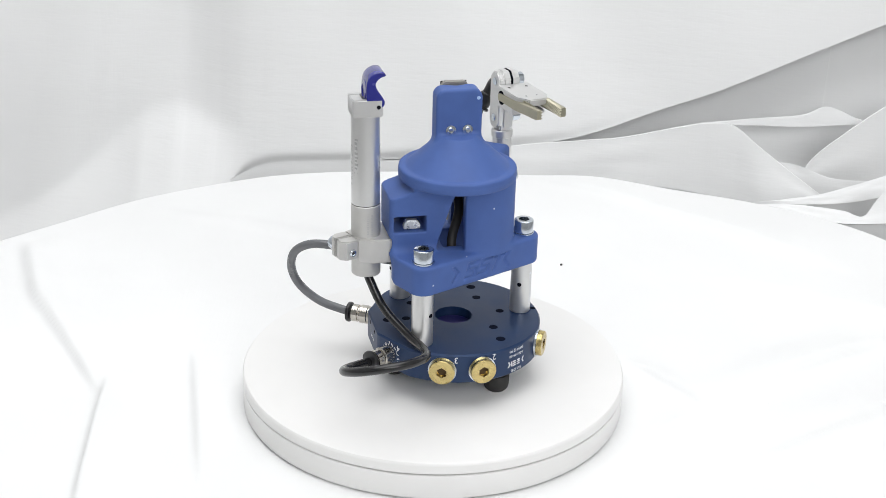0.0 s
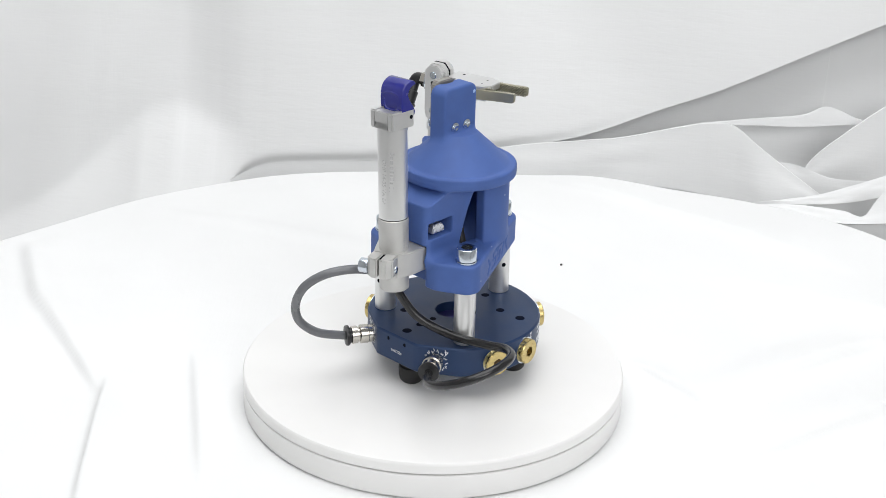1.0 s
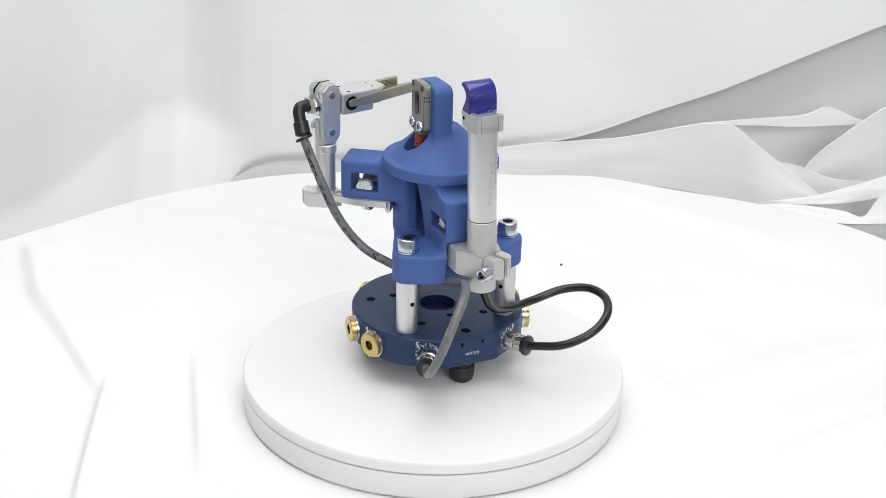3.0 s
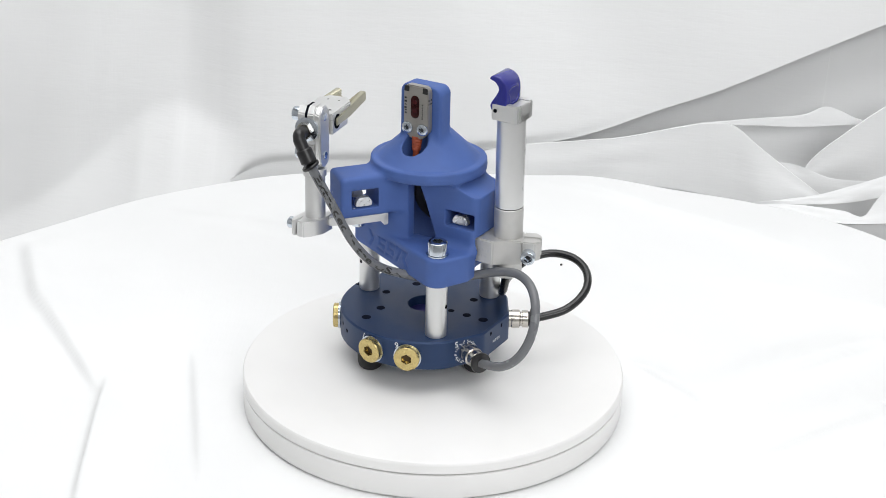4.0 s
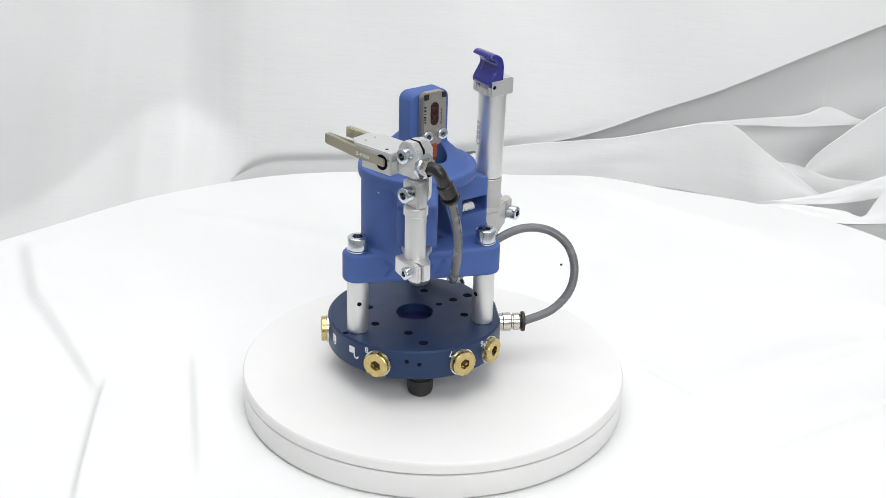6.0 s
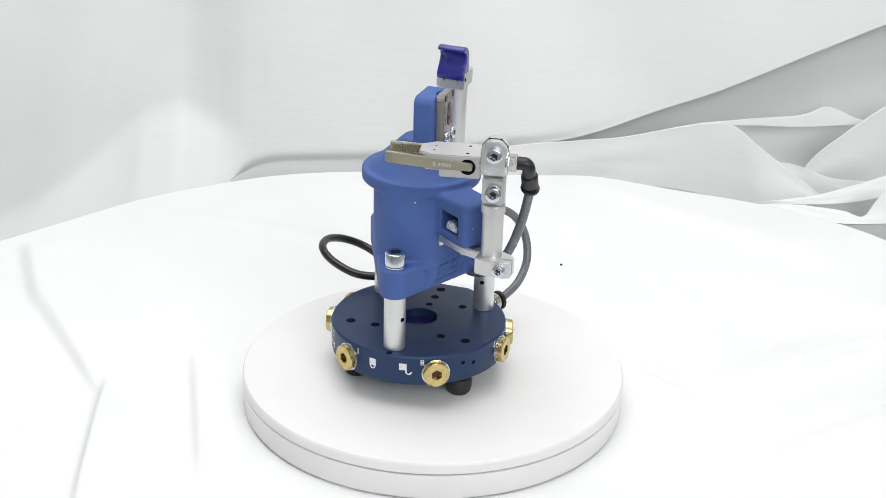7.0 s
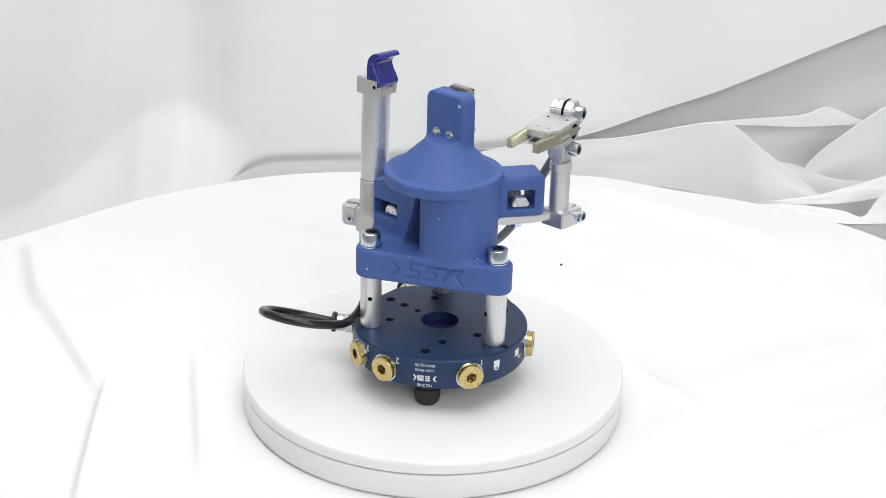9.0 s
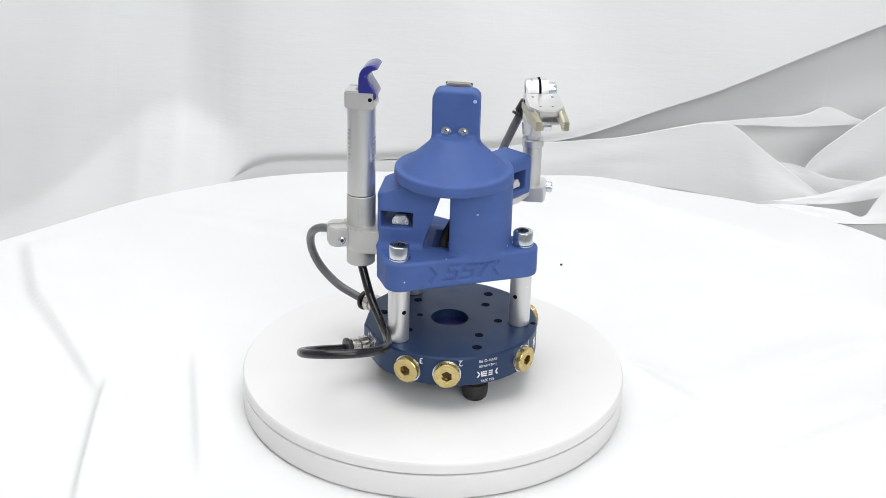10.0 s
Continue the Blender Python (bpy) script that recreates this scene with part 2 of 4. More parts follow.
def table_point(u, v):
    a = u * 2 * math.pi
    R = 0.364 + 0.010 * math.sin(2 * a + 0.9) + 0.004 * math.sin(7 * a) + 0.030 * math.exp(-((a - 0.72) / 0.28) ** 2)
    s = v * 1.5
    if s <= 1:
        r, z = s * R, TABLE_Z
    else:
        k = (s - 1) / 0.5
        r, z = R + 0.05 * math.sin(min(k * 2.4, 1.57)) + 0.03 * k * math.sin(9 * a + 2), TABLE_Z - 0.77 * k ** 1.5
    x, y = r * math.cos(a), r * math.sin(a)
    z -= 0.003 * sm(0.80, 1.0, s)
    far = sm(0.105, 0.22, r)
    z += far * (0.004 * noise.noise((x * 5, y * 5, 0)) + 0.0022 * noise.noise((x * 13, y * 9, 3)))
    z += 0.0030 * sm(0.150, 0.104, r)
    z += 0.95 * sm(0.103, 0.125, r) * sum(crease(x, y, *c) for c in CREASES)
    return x, y, z


sheet("table_cloth", [(table_point, 520, 420)], "white cotton cloth spread over the round table under the turntable")

# the hanging cloth: its hem runs down to the table on one side and is drawn up on the other
HEM = ((-1.0, -0.24), (-0.3, -0.20), (-0.205, -0.150), (-0.185, -0.095), (-0.160, -0.0730), (-0.115, -0.0690), (-0.066, -0.0668), (-0.017, -0.0630), (0.03, -0.0550), (0.078, -0.048), (0.121, -0.041), (0.155, -0.030), (0.227, -0.0005), (0.292, 0.0318), (0.364, 0.0652), (1.0, 0.33))


def hem_height(x):
    for (x0, z0), (x1, z1) in zip(HEM, HEM[1:]):
        if x <= x1:
            return z0 + (z1 - z0) * (x - x0) / (x1 - x0)
    return HEM[-1][1]


def back_point(u, v):
    x = -1.0 + 2.0 * u
    h = (hem_height(x - 0.015) + hem_height(x) + hem_height(x + 0.015)) / 3
    k = (1 - v) ** 2
    z = h + (1.35 - h) * k
    y = 0.480 + 0.30 * min(z - h, 0.6)
    y += 0.020 * noise.noise((x * 3.1, z * 2.0, 5)) + 0.006 * noise.noise((x * 9 + z * 5, z * 4, 9))
    # long soft fold that falls on the far side
    n = x + 0.305 + (z - 0.02) * -0.16
    y -= 0.012 * math.exp(-(n / 0.028) ** 2) + 0.014 * sm(0.012, -0.035, n)
    # the hem rolls under
    y += 0.004 * math.exp(-((z - h) / 0.006) ** 2) * sm(0.20, 0.02, x)
    y += 0.002 * sm(-0.060, -0.090, z) * sm(-0.16, -0.05, x)
    # cloth that pools on the rim of the table
    w = sm(-0.160, -0.205, x)
    top = -0.026 - 0.020 * abs(math.sin((x + 0.228) * 17)) - 0.7 * max(-0.26 - x, 0)
    y -= w * 0.75 * math.sqrt(max(top - z, 0) ** 2 + 0.0001) - w * 0.0075
    return x, y, z


sheet("backdrop_cloth", [(back_point, 420, 170)], "white cotton cloth hung behind the table, hem drawn up")


def loft(low, high, bulge=0.0, roll=0.02, wav=0.0):
    """Cloth between two lines, bulging towards the front and rolling over at the upper line."""
    def fn(u, v):
        a, b = along(low, u), along(high, u)
        if v < 0.8:
            k = v / 0.8
            p = a.lerp(b, k)
            p.y -= bulge * math.sin(math.pi * k)
            p.z += 0.3 * bulge * math.sin(math.pi * k)
            p.y += wav * noise.noise((p.x * 16, k * 2.5, low[0][0] * 7)) * math.sin(math.pi * min(k, 1))
        else:
            k = (v - 0.8) / 0.2
            p = b + Vector((0, 0.4 * roll * k, -roll * k))
        return tuple(p)
    return fn


under = loft([(-0.30, 0.488, -0.20), (-0.14, 0.488, -0.20), (0.02, 0.49, -0.20), (0.2, 0.49, -0.13), (0.26, 0.488, -0.10), (0.315, 0.485, -0.10), (0.361, 0.485, -0.10), (0.6, 0.485, -0.10)],
             [(-0.30, 0.535, -0.10), (-0.14, 0.535, -0.02), (0.02, 0.53, 0.0), (0.2, 0.53, 0.05), (0.26, 0.53, 0.075), (0.334, 0.53, 0.11), (0.361, 0.53, 0.12), (0.6, 0.53, 0.225)], 0.0, 0.02, 0.004)


def strip(u, v):
    """Narrow fold lying under the drawn-up cloth."""
    a = along([(0.2222, 0.478, -0.0252), (0.2654, 0.478, -0.0241), (0.3084, 0.477, -0.0242), (0.3502, 0.477, -0.0211), (0.3943, 0.477, -0.0205)], u)
    b = along([(0.2225, 0.480, -0.0243), (0.2654, 0.481, -0.0191), (0.3083, 0.482, -0.0148), (0.3288, 0.483, -0.0076), (0.3548, 0.482, -0.0171), (0.3983, 0.482, -0.0363)], u)
    q = a.lerp(b, v)
    q.z += 0.0015 * math.sin(math.pi * v)
    return tuple(q)


heap = loft([(-0.0257, 0.445, -0.0819), (0.0500, 0.440, -0.0704), (0.1193, 0.440, -0.0661), (0.1546, 0.436, -0.0636), (0.2008, 0.434, -0.0667), (0.2239, 0.432, -0.0704), (0.2447, 0.425, -0.0706), (0.2645, 0.412, -0.0699), (0.2814, 0.405, -0.0686), (0.3007, 0.400, -0.0661)],
            [(-0.0261, 0.452, -0.0642), (0.0491, 0.450, -0.0399), (0.1177, 0.448, -0.0305), (0.1529, 0.446, -0.0259), (0.1975, 0.444, -0.0152), (0.2207, 0.443, -0.0109), (0.2421, 0.440, -0.0118), (0.2627, 0.428, -0.0256), (0.2865, 0.416, -0.0417), (0.3100, 0.402, -0.0563)], 0.0005, 0.030, 0.0015)
lump = loft([(0.3057, 0.446, -0.0738), (0.3123, 0.446, -0.0737), (0.3231, 0.446, -0.0760), (0.3398, 0.446, -0.0755), (0.3574, 0.446, -0.0751), (0.3794, 0.446, -0.0720), (0.3975, 0.446, -0.0689)],
            [(0.3071, 0.448, -0.0517), (0.3098, 0.450, -0.0468), (0.3193, 0.452, -0.0363), (0.3347, 0.454, -0.0236), (0.3509, 0.456, -0.0110), (0.3713, 0.458, 0.0041), (0.3880, 0.460, 0.0176)], 0.001, 0.03, 0.0015)


def band(low, high, lift=0.0, wav=0.002):
    """Strip of cloth between two lines, arched by lift across its width."""
    def fn(u, v):
        p = along(low, u).lerp(along(high, u), v)
        p.z += lift * math.sin(math.pi * v) + wav * noise.noise((p.x * 40, v * 2, p.y * 15)) * math.sin(math.pi * v)
        return tuple(p)
    return fn


tuck = band([(0.2820, 0.440, -0.0619), (0.2950, 0.438, -0.0633), (0.3146, 0.436, -0.0722), (0.3375, 0.434, -0.0708), (0.3701, 0.434, -0.0674)],
            [(0.2812, 0.446, -0.0446), (0.2941, 0.444, -0.0455), (0.3053, 0.442, -0.0480), (0.3299, 0.440, -0.0562), (0.3697, 0.438, -0.0574)], 0.001)
ledge = band([(0.2485, 0.374, -0.0550), (0.2628, 0.378, -0.0557), (0.2812, 0.380, -0.0561), (0.3037, 0.380, -0.0560), (0.3259, 0.380, -0.0539), (0.3456, 0.380, -0.0501), (0.3694, 0.380, -0.0446)],
             [(0.2487, 0.375, -0.0549), (0.2631, 0.380, -0.0546), (0.2800, 0.384, -0.0533), (0.3055, 0.387, -0.0500), (0.3336, 0.390, -0.0422), (0.3567, 0.391, -0.0343), (0.3790, 0.392, -0.0255)], 0.0012)
recess = band([(0.2490, 0.375, -0.0582), (0.2838, 0.384, -0.0693), (0.3067, 0.384, -0.0712), (0.3296, 0.384, -0.0730), (0.3523, 0.384, -0.0725), (0.3745, 0.384, -0.0694)],
              [(0.2488, 0.375, -0.0558), (0.2816, 0.381, -0.0569), (0.3041, 0.381, -0.0568), (0.3263, 0.381, -0.0548), (0.3460, 0.381, -0.0509), (0.3699, 0.381, -0.0455)], 0.0)
shelf = band([(0.2398, 0.352, -0.0472), (0.2731, 0.346, -0.0510), (0.2937, 0.340, -0.0527), (0.3065, 0.338, -0.0543), (0.3233, 0.336, -0.0540), (0.3432, 0.334, -0.0522), (0.3613, 0.334, -0.0517)],
             [(0.2402, 0.354, -0.0471), (0.2748, 0.356, -0.0470), (0.2959, 0.352, -0.0472), (0.3150, 0.349, -0.0488), (0.3283, 0.345, -0.0511), (0.3381, 0.348, -0.0384), (0.3529, 0.352, -0.0191)], 0.0008)
skirt = band([(0.2503, 0.356, -0.0633), (0.2757, 0.350, -0.0649), (0.3093, 0.342, -0.0678), (0.3264, 0.340, -0.0689), (0.3467, 0.338, -0.0675), (0.3649, 0.338, -0.0670)],
             [(0.2480, 0.353, -0.0484), (0.2734, 0.347, -0.0514), (0.3068, 0.339, -0.0552), (0.3236, 0.337, -0.0549), (0.3436, 0.335, -0.0531), (0.3617, 0.335, -0.0526)], 0.0)
sag = band([(-0.1801, 0.473, -0.0917), (-0.1434, 0.473, -0.0882), (-0.0654, 0.473, -0.0851), (-0.0070, 0.473, -0.0836), (0.0610, 0.468, -0.0810)],
           [(-0.1801, 0.475, -0.0836), (-0.1433, 0.476, -0.0685), (-0.0656, 0.476, -0.0640), (-0.0075, 0.476, -0.0604), (0.0597, 0.470, -0.0488)], 0.0)
sheet("crumpled_cloth", [(under, 150, 60), (strip, 80, 16), (heap, 160, 60), (lump, 100, 50), (tuck, 60, 20), (sag, 90, 24), (ledge, 90, 24), (recess, 90, 12), (shelf, 90, 24), (skirt, 90, 16)], "heap of crumpled white cotton cloth behind the table")

fleck = new("lint_speck", bpy.data.meshes.new("lint_speck"))
finish(fleck, lathe([(0, 0.0004), (0.0006, 0.0003), (0.0009, 0.0), (0, -0.004)], Matrix.Translation((0.0819, 0.1775, TABLE_Z + 0.0015)), 7), M_RUBBER)
tagged(fleck, "tiny dark speck of lint on the white cloth", "lint")

# ---- turntable ----
turntable = tagged(new("turntable"), "round white plastic motor turntable standing on the cloth", "turntable")
turntable.matrix_world = pose(0, 0, 0)


def plain_part(name, bm, mat, parent, label=""):
    bmesh.ops.transform(bm, matrix=Matrix.Scale(0.001, 4), verts=bm.verts)
    ob = new(name, bpy.data.meshes.new(name))
    finish(ob, bm, mat)
    ob.parent = parent
    if label:
        ob["label"] = label
    return ob


platter = plain_part("platter", lathe([(0, 0), (98.6, 0), (99.6, -0.35), (100.2, -1.2), (100.3, -2), (100.3, -5.8), (99.8, -6.0), (0, -6.0)], seg=160), M_PLATTER, turntable)
plain_part("gap", lathe([(0, -5.9), (98.6, -5.9), (98.6, -7.2), (0, -7.2)], seg=160), M_SEAM, turntable, "thin grey gap under the platter")
plain_part("base", lathe([(0, -6.9), (99.7, -6.9), (100.2, -7.3), (100.3, -18.4), (99.6, -19.6), (92, -20.2), (0, -20.2)], seg=160), M_PLATTER, turntable)
for k in range(3):
    a = radians(-90 + 120 * k)
    plain_part("foot", rod(9, -20.9, -20.0, Matrix.Translation((78 * math.cos(a), 78 * math.sin(a), 0))), M_PLATTER, turntable)

# ---- the tool ----
tool = tagged(new("gripper_tool"), "blue robot end-of-arm tool with three posts, air cylinder and gripper fingers", "gripper tool")
POSTS = ((-22.8, -27.8), (35.8, 0.0), (-22.8, 27.8))


def plate_radius(a):
    """Outline of the base plate: a disc with three flats side by side."""
    return min([45.1] + [d / math.cos(a - radians(q)) for q, d in ((180, 42.6), (149, 43.6), (-149, 43.6)) if math.cos(a - radians(q)) > 0.5])


def base_plate():
    pts = []
    n = 120
    for i in range(n):
        a = 2 * math.pi * i / n
        r = plate_radius(a)
        pts.append((r * math.cos(a), r * math.sin(a)))
    bm = bmesh.new()
    levels = [(-15.6, 0.985), (-14.9, 1.0), (-0.9, 1.0), (0.0, 0.982)]
    rings = [[bm.verts.new((x * k, y * k, z)) for x, y in pts] for z, k in levels]
    bore = [[bm.verts.new((9.6 * math.cos(2 * math.pi * i / n), 9.6 * math.sin(2 * math.pi * i / n), z)) for i in range(n)] for z in (0.0, -10.0)]
    for a, b in zip(rings, rings[1:]):
        for i in range(n):
            j = (i + 1) % n
            bm.faces.new((a[i], a[j], b[j], b[i]))
    bm.faces.new(rings[0][::-1])
    for i in range(n):
        j = (i + 1) % n
        bm.faces.new((rings[-1][i], rings[-1][j], bore[0][j], bore[0][i]))
        bm.faces.new((bore[0][i], bore[0][j], bore[1][j], bore[1][i]))
    bm.faces.new(bore[1])
    return part("base_plate", bm, M_PLATE, tool, "navy blue anodised round plate with ports")


plate = base_plate()


def post(at):
    p = part("post", rod(5.4, -0.2, 29.6, Matrix.Translation((*at, 0)), 0.5), M_ALU, tool, "turned aluminium post")
    return p


posts = [post(q) for q in POSTS]


# ---- printed housing: one solid, blended from simple volumes on a fine grid ----


def seg_poly(X, Y, pts):
    """Signed distance to a plan polygon."""
    d = np.full(X.shape, 1e9)
    s = np.ones(X.shape)
    n = len(pts)
    for i in range(n):
        ax, ay = pts[i]
        bx, by = pts[i - 1]
        ex, ey = bx - ax, by - ay
        wx, wy = X - ax, Y - ay
        t = np.clip((wx * ex + wy * ey) / (ex * ex + ey * ey), 0, 1)
        d = np.minimum(d, (wx - ex * t) ** 2 + (wy - ey * t) ** 2)
        c1, c2, c3 = Y >= ay, Y < by, ex * wy > ey * wx
        flip = (c1 & c2 & c3) | (~c1 & ~c2 & ~c3)
        s = np.where(flip, -s, s)
    return s * np.sqrt(d)


def slab(d, Z, z0, z1, r=0.0):
    """Plan distance d extruded from z0 to z1 with edge rounding r."""
    dz = np.abs(Z - (z0 + z1) / 2) - (z1 - z0) / 2
    a, b = d + r, dz + r
    return np.minimum(np.maximum(a, b), 0) + np.hypot(np.maximum(a, 0), np.maximum(b, 0)) - r


def rbox(X, Y, Z, x0, x1, y0, y1, z0, z1, r=0.0):
    qx = np.abs(X - (x0 + x1) / 2) - (x1 - x0) / 2 + r
    qy = np.abs(Y - (y0 + y1) / 2) - (y1 - y0) / 2 + r
    qz = np.abs(Z - (z0 + z1) / 2) - (z1 - z0) / 2 + r
    return np.minimum(np.maximum(qx, np.maximum(qy, qz)), 0) + np.sqrt(np.maximum(qx, 0) ** 2 + np.maximum(qy, 0) ** 2 + np.maximum(qz, 0) ** 2) - r


def blend(a, b, k):
    h = np.clip(0.5 + 0.5 * (b - a) / k, 0, 1)
    return b + (a - b) * h - k * h * (1 - h)


def carve(a, b, k=0.4):
    return -blend(-a, b, k)


def shell(F, lo, step):
    """Surface of the zero level of a sampled field (one vertex in each crossed cell)."""
    S = F < 0
    nx, ny, nz = F.shape
    c = [S[i:nx - 1 + i, j:ny - 1 + j, k:nz - 1 + k] for i in (0, 1) for j in (0, 1) for k in (0, 1)]
    total = sum(a.astype(np.int8) for a in c)
    cells = (total > 0) & (total < 8)
    idx = -np.ones(cells.shape, int)
    where = np.argwhere(cells)
    idx[cells] = np.arange(len(where))
    acc, cnt = np.zeros((len(where), 3)), np.zeros(len(where))
    I, J, K = where.T
    corners = [(i, j, k) for i in (0, 1) for j in (0, 1) for k in (0, 1)]
    for p in corners:
        for q in corners:
            if p < q and sum(abs(a - b) for a, b in zip(p, q)) == 1:
                a, b = F[I + p[0], J + p[1], K + p[2]], F[I + q[0], J + q[1], K + q[2]]
                x = (a < 0) != (b < 0)
                t = np.where(x, a / np.where(a == b, 1, a - b), 0)
                acc += np.where(x[:, None], np.array(p) + t[:, None] * (np.array(q) - np.array(p)), 0)
                cnt += x
    verts = (where + acc / cnt[:, None]) * step + np.array(lo)
    quads = []
    for ax in range(3):
        o1, o2 = [a for a in range(3) if a != ax]
        A = np.moveaxis(S, ax, 0)
        x = A[:-1] != A[1:]
        e = np.argwhere(x)
        e = e[(e[:, 1] > 0) & (e[:, 2] > 0) & (e[:, 1] < A.shape[1] - 1) & (e[:, 2] < A.shape[2] - 1)]
        ids = np.moveaxis(idx, ax, 0)
        q = np.stack([ids[e[:, 0], e[:, 1] - 1, e[:, 2] - 1], ids[e[:, 0], e[:, 1], e[:, 2] - 1], ids[e[:, 0], e[:, 1], e[:, 2]], ids[e[:, 0], e[:, 1] - 1, e[:, 2]]], 1)
        flip = A[e[:, 0], e[:, 1], e[:, 2]] ^ (ax == 1)
        q[~flip] = q[~flip][:, ::-1]
        quads.append(q)
    return verts, np.concatenate(quads)


BOX_TURN = 54.0    # direction of the gripper's outrigger


def engraving(S, Z):
    """Shallow marks on a side of the triangular plate: two chevrons and slanted bars. S runs along the side, Z up, both from the middle."""
    d = np.full(S.shape, 9.0)
    for tip, way in ((-19.5, 1), (16.5, -1)):
        arm = np.abs((S - tip) * way + np.abs(Z) * 0.8 - 3.4) * 0.78 - 0.75
        d = np.minimum(d, np.maximum(arm, np.abs(Z) - 4.2))
    for x0 in (-11.0, -2.5):
        u = S - x0 - Z * 0.25
        for z0, a, b in ((3.6, 0, 7.0), (0.0, 0, 6.4), (-3.6, -0.6, 6.4)):
            d = np.minimum(d, np.maximum(np.abs(Z - z0) - 0.7, np.maximum(a - u, u - b)))
        d = np.minimum(d, np.maximum(np.abs(u - 0.7) - 0.7, np.maximum(-Z, Z - 4.2)))
        d = np.minimum(d, np.maximum(np.abs(u - 5.7) - 0.7, np.maximum(Z, -4.2 - Z)))
    u = S - 6.2
    d = np.minimum(d, np.maximum(np.abs(Z - 3.6) - 0.7, np.maximum(-u, u - 8.5)))
    d = np.minimum(d, np.maximum(np.abs(u - 4.6 + (Z - 4) * -0.55 + 0) - 0.8, np.abs(Z) - 4.2))
    return d


def housing():
    step = 0.62
    lo, hi = (-41.0, -40.0, 26.0), (47.0, 56.0, 125.0)
    X, Y, Z = np.meshgrid(*[np.arange(a, b, step) for a, b in zip(lo, hi)], indexing="ij")
    A, B, C = POSTS
    outline = seg_poly(X, Y, [B, C, (-28.0, 17.0), (-28.0, -17.0), A]) - 7.6
    F = slab(outline, Z, 28.6, 43.8, 1.4)
    # drum
    drum = np.hypot(X - 9.5, Y) - 20.2
    F = blend(F, slab(drum, Z, 40.0, 81.0, 0.5), 2.0)
    Rr = np.hypot(X, Y)
    F = blend(F, slab(Rr - 29.5, Z, 77.4, 83.4, 1.0), 0.5)
    # outrigger behind the air cylinder, sloping up to the rim
    slope = (Z - (71.0 + (X + 37.0) * 0.32)) * 0.95
    col = np.maximum(rbox(X, Y, Z, -36.5, -2.0, -14.0, 14.0, 40.0, 90.0, 4.0), slope)
    F = blend(F, col, 5.0)
    # outrigger that carries the gripper
    c, s = math.cos(radians(BOX_TURN)), math.sin(radians(BOX_TURN))
    U, V = X * c + Y * s, -X * s + Y * c
    arm = rbox(U, V, Z, 6.0, 50.0, -9.6, 9.6, 58.2, 79.6, 2.2)
    F = blend(F, arm, 3.0)
    # cone and tab
    cone = np.maximum((Rr - (26.4 - (Z - 83.0) * 1.08)) * 0.66, np.maximum(80.0 - Z, Z - 99.0))
    F = blend(F, cone, 0.5)
    qx, qz = np.abs(X) - 11.6 + 4.5, Z - 122.0 + 4.5
    face = np.minimum(np.maximum(qx, qz), 0) + np.hypot(np.maximum(qx, 0), np.maximum(qz, 0)) - 4.5
    tab = np.maximum(slab(face, Y, -0.9, 9.2, 1.0), 84.0 - Z)
    F = blend(F, tab, 2.2)
    # openings
    F = carve(F, slab(np.hypot(X, Y - 13.5) - 6.3, Z, 79.0, 130.0) , 0.6)
    slit = seg_poly(X, Z, [(0.3, 44.2), (0.3, 76.6), (-3.2, 76.6), (-13.0, 46.0), (-13.0, 44.2)])
    F = carve(F, np.maximum(slit, np.abs(Y) - 40.0), 0.4)
    F = carve(F, slab(np.hypot(X - 9.5, Y) - 15.5, Z, 20.0, 76.0), 0.4)
    F = carve(F, rbox(X, Y, Z, -9.0, 9.0, -11.0, 11.0, 20.0, 76.0), 0.4)
    F = carve(F, rbox(X, Y, Z, -34.5, -18.5, -20.0, 20.0, 54.0, 62.5), 0.4)
    F = carve(F, rbox(U, V, Z, 30.5, 44.5, -20.0, 20.0, 62.8, 72.6), 0.4)
    F = carve(F, rbox(X, Y, Z, -60.0, -29.5, -12.2, 12.2, 20.0, 50.6), 0.6)
    # post holes under the screws, engraved marks on two sides
    for p, q in ((A, B), (B, C)):
        ex, ey = q[0] - p[0], q[1] - p[1]
        L = math.hypot(ex, ey)
        ex, ey = ex / L, ey / L
        mx, my = (p[0] + q[0]) / 2, (p[1] + q[1]) / 2
        S = (X - mx) * ex + (Y - my) * ey
        N = (X - mx) * ey - (Y - my) * ex
        F = carve(F, np.maximum(engraving(S, Z - 36.2), 6.8 - N), 0.2)
    verts, quads = shell(F, lo, step)
    me = bpy.data.meshes.new("housing")
    verts = (verts + np.array((0, 0, LIFT))) * 0.001
    me.from_pydata(verts.tolist(), [], quads.tolist())
    for p in me.polygons:
        p.use_smooth = True
    me.materials.append(M_PRINT)
    ob = new("housing", me)
    ob.parent = tool
    ob["label"] = "blue 3D-printed plastic housing with rim and tab"
    return ob


house = housing()


# ---- screws ----


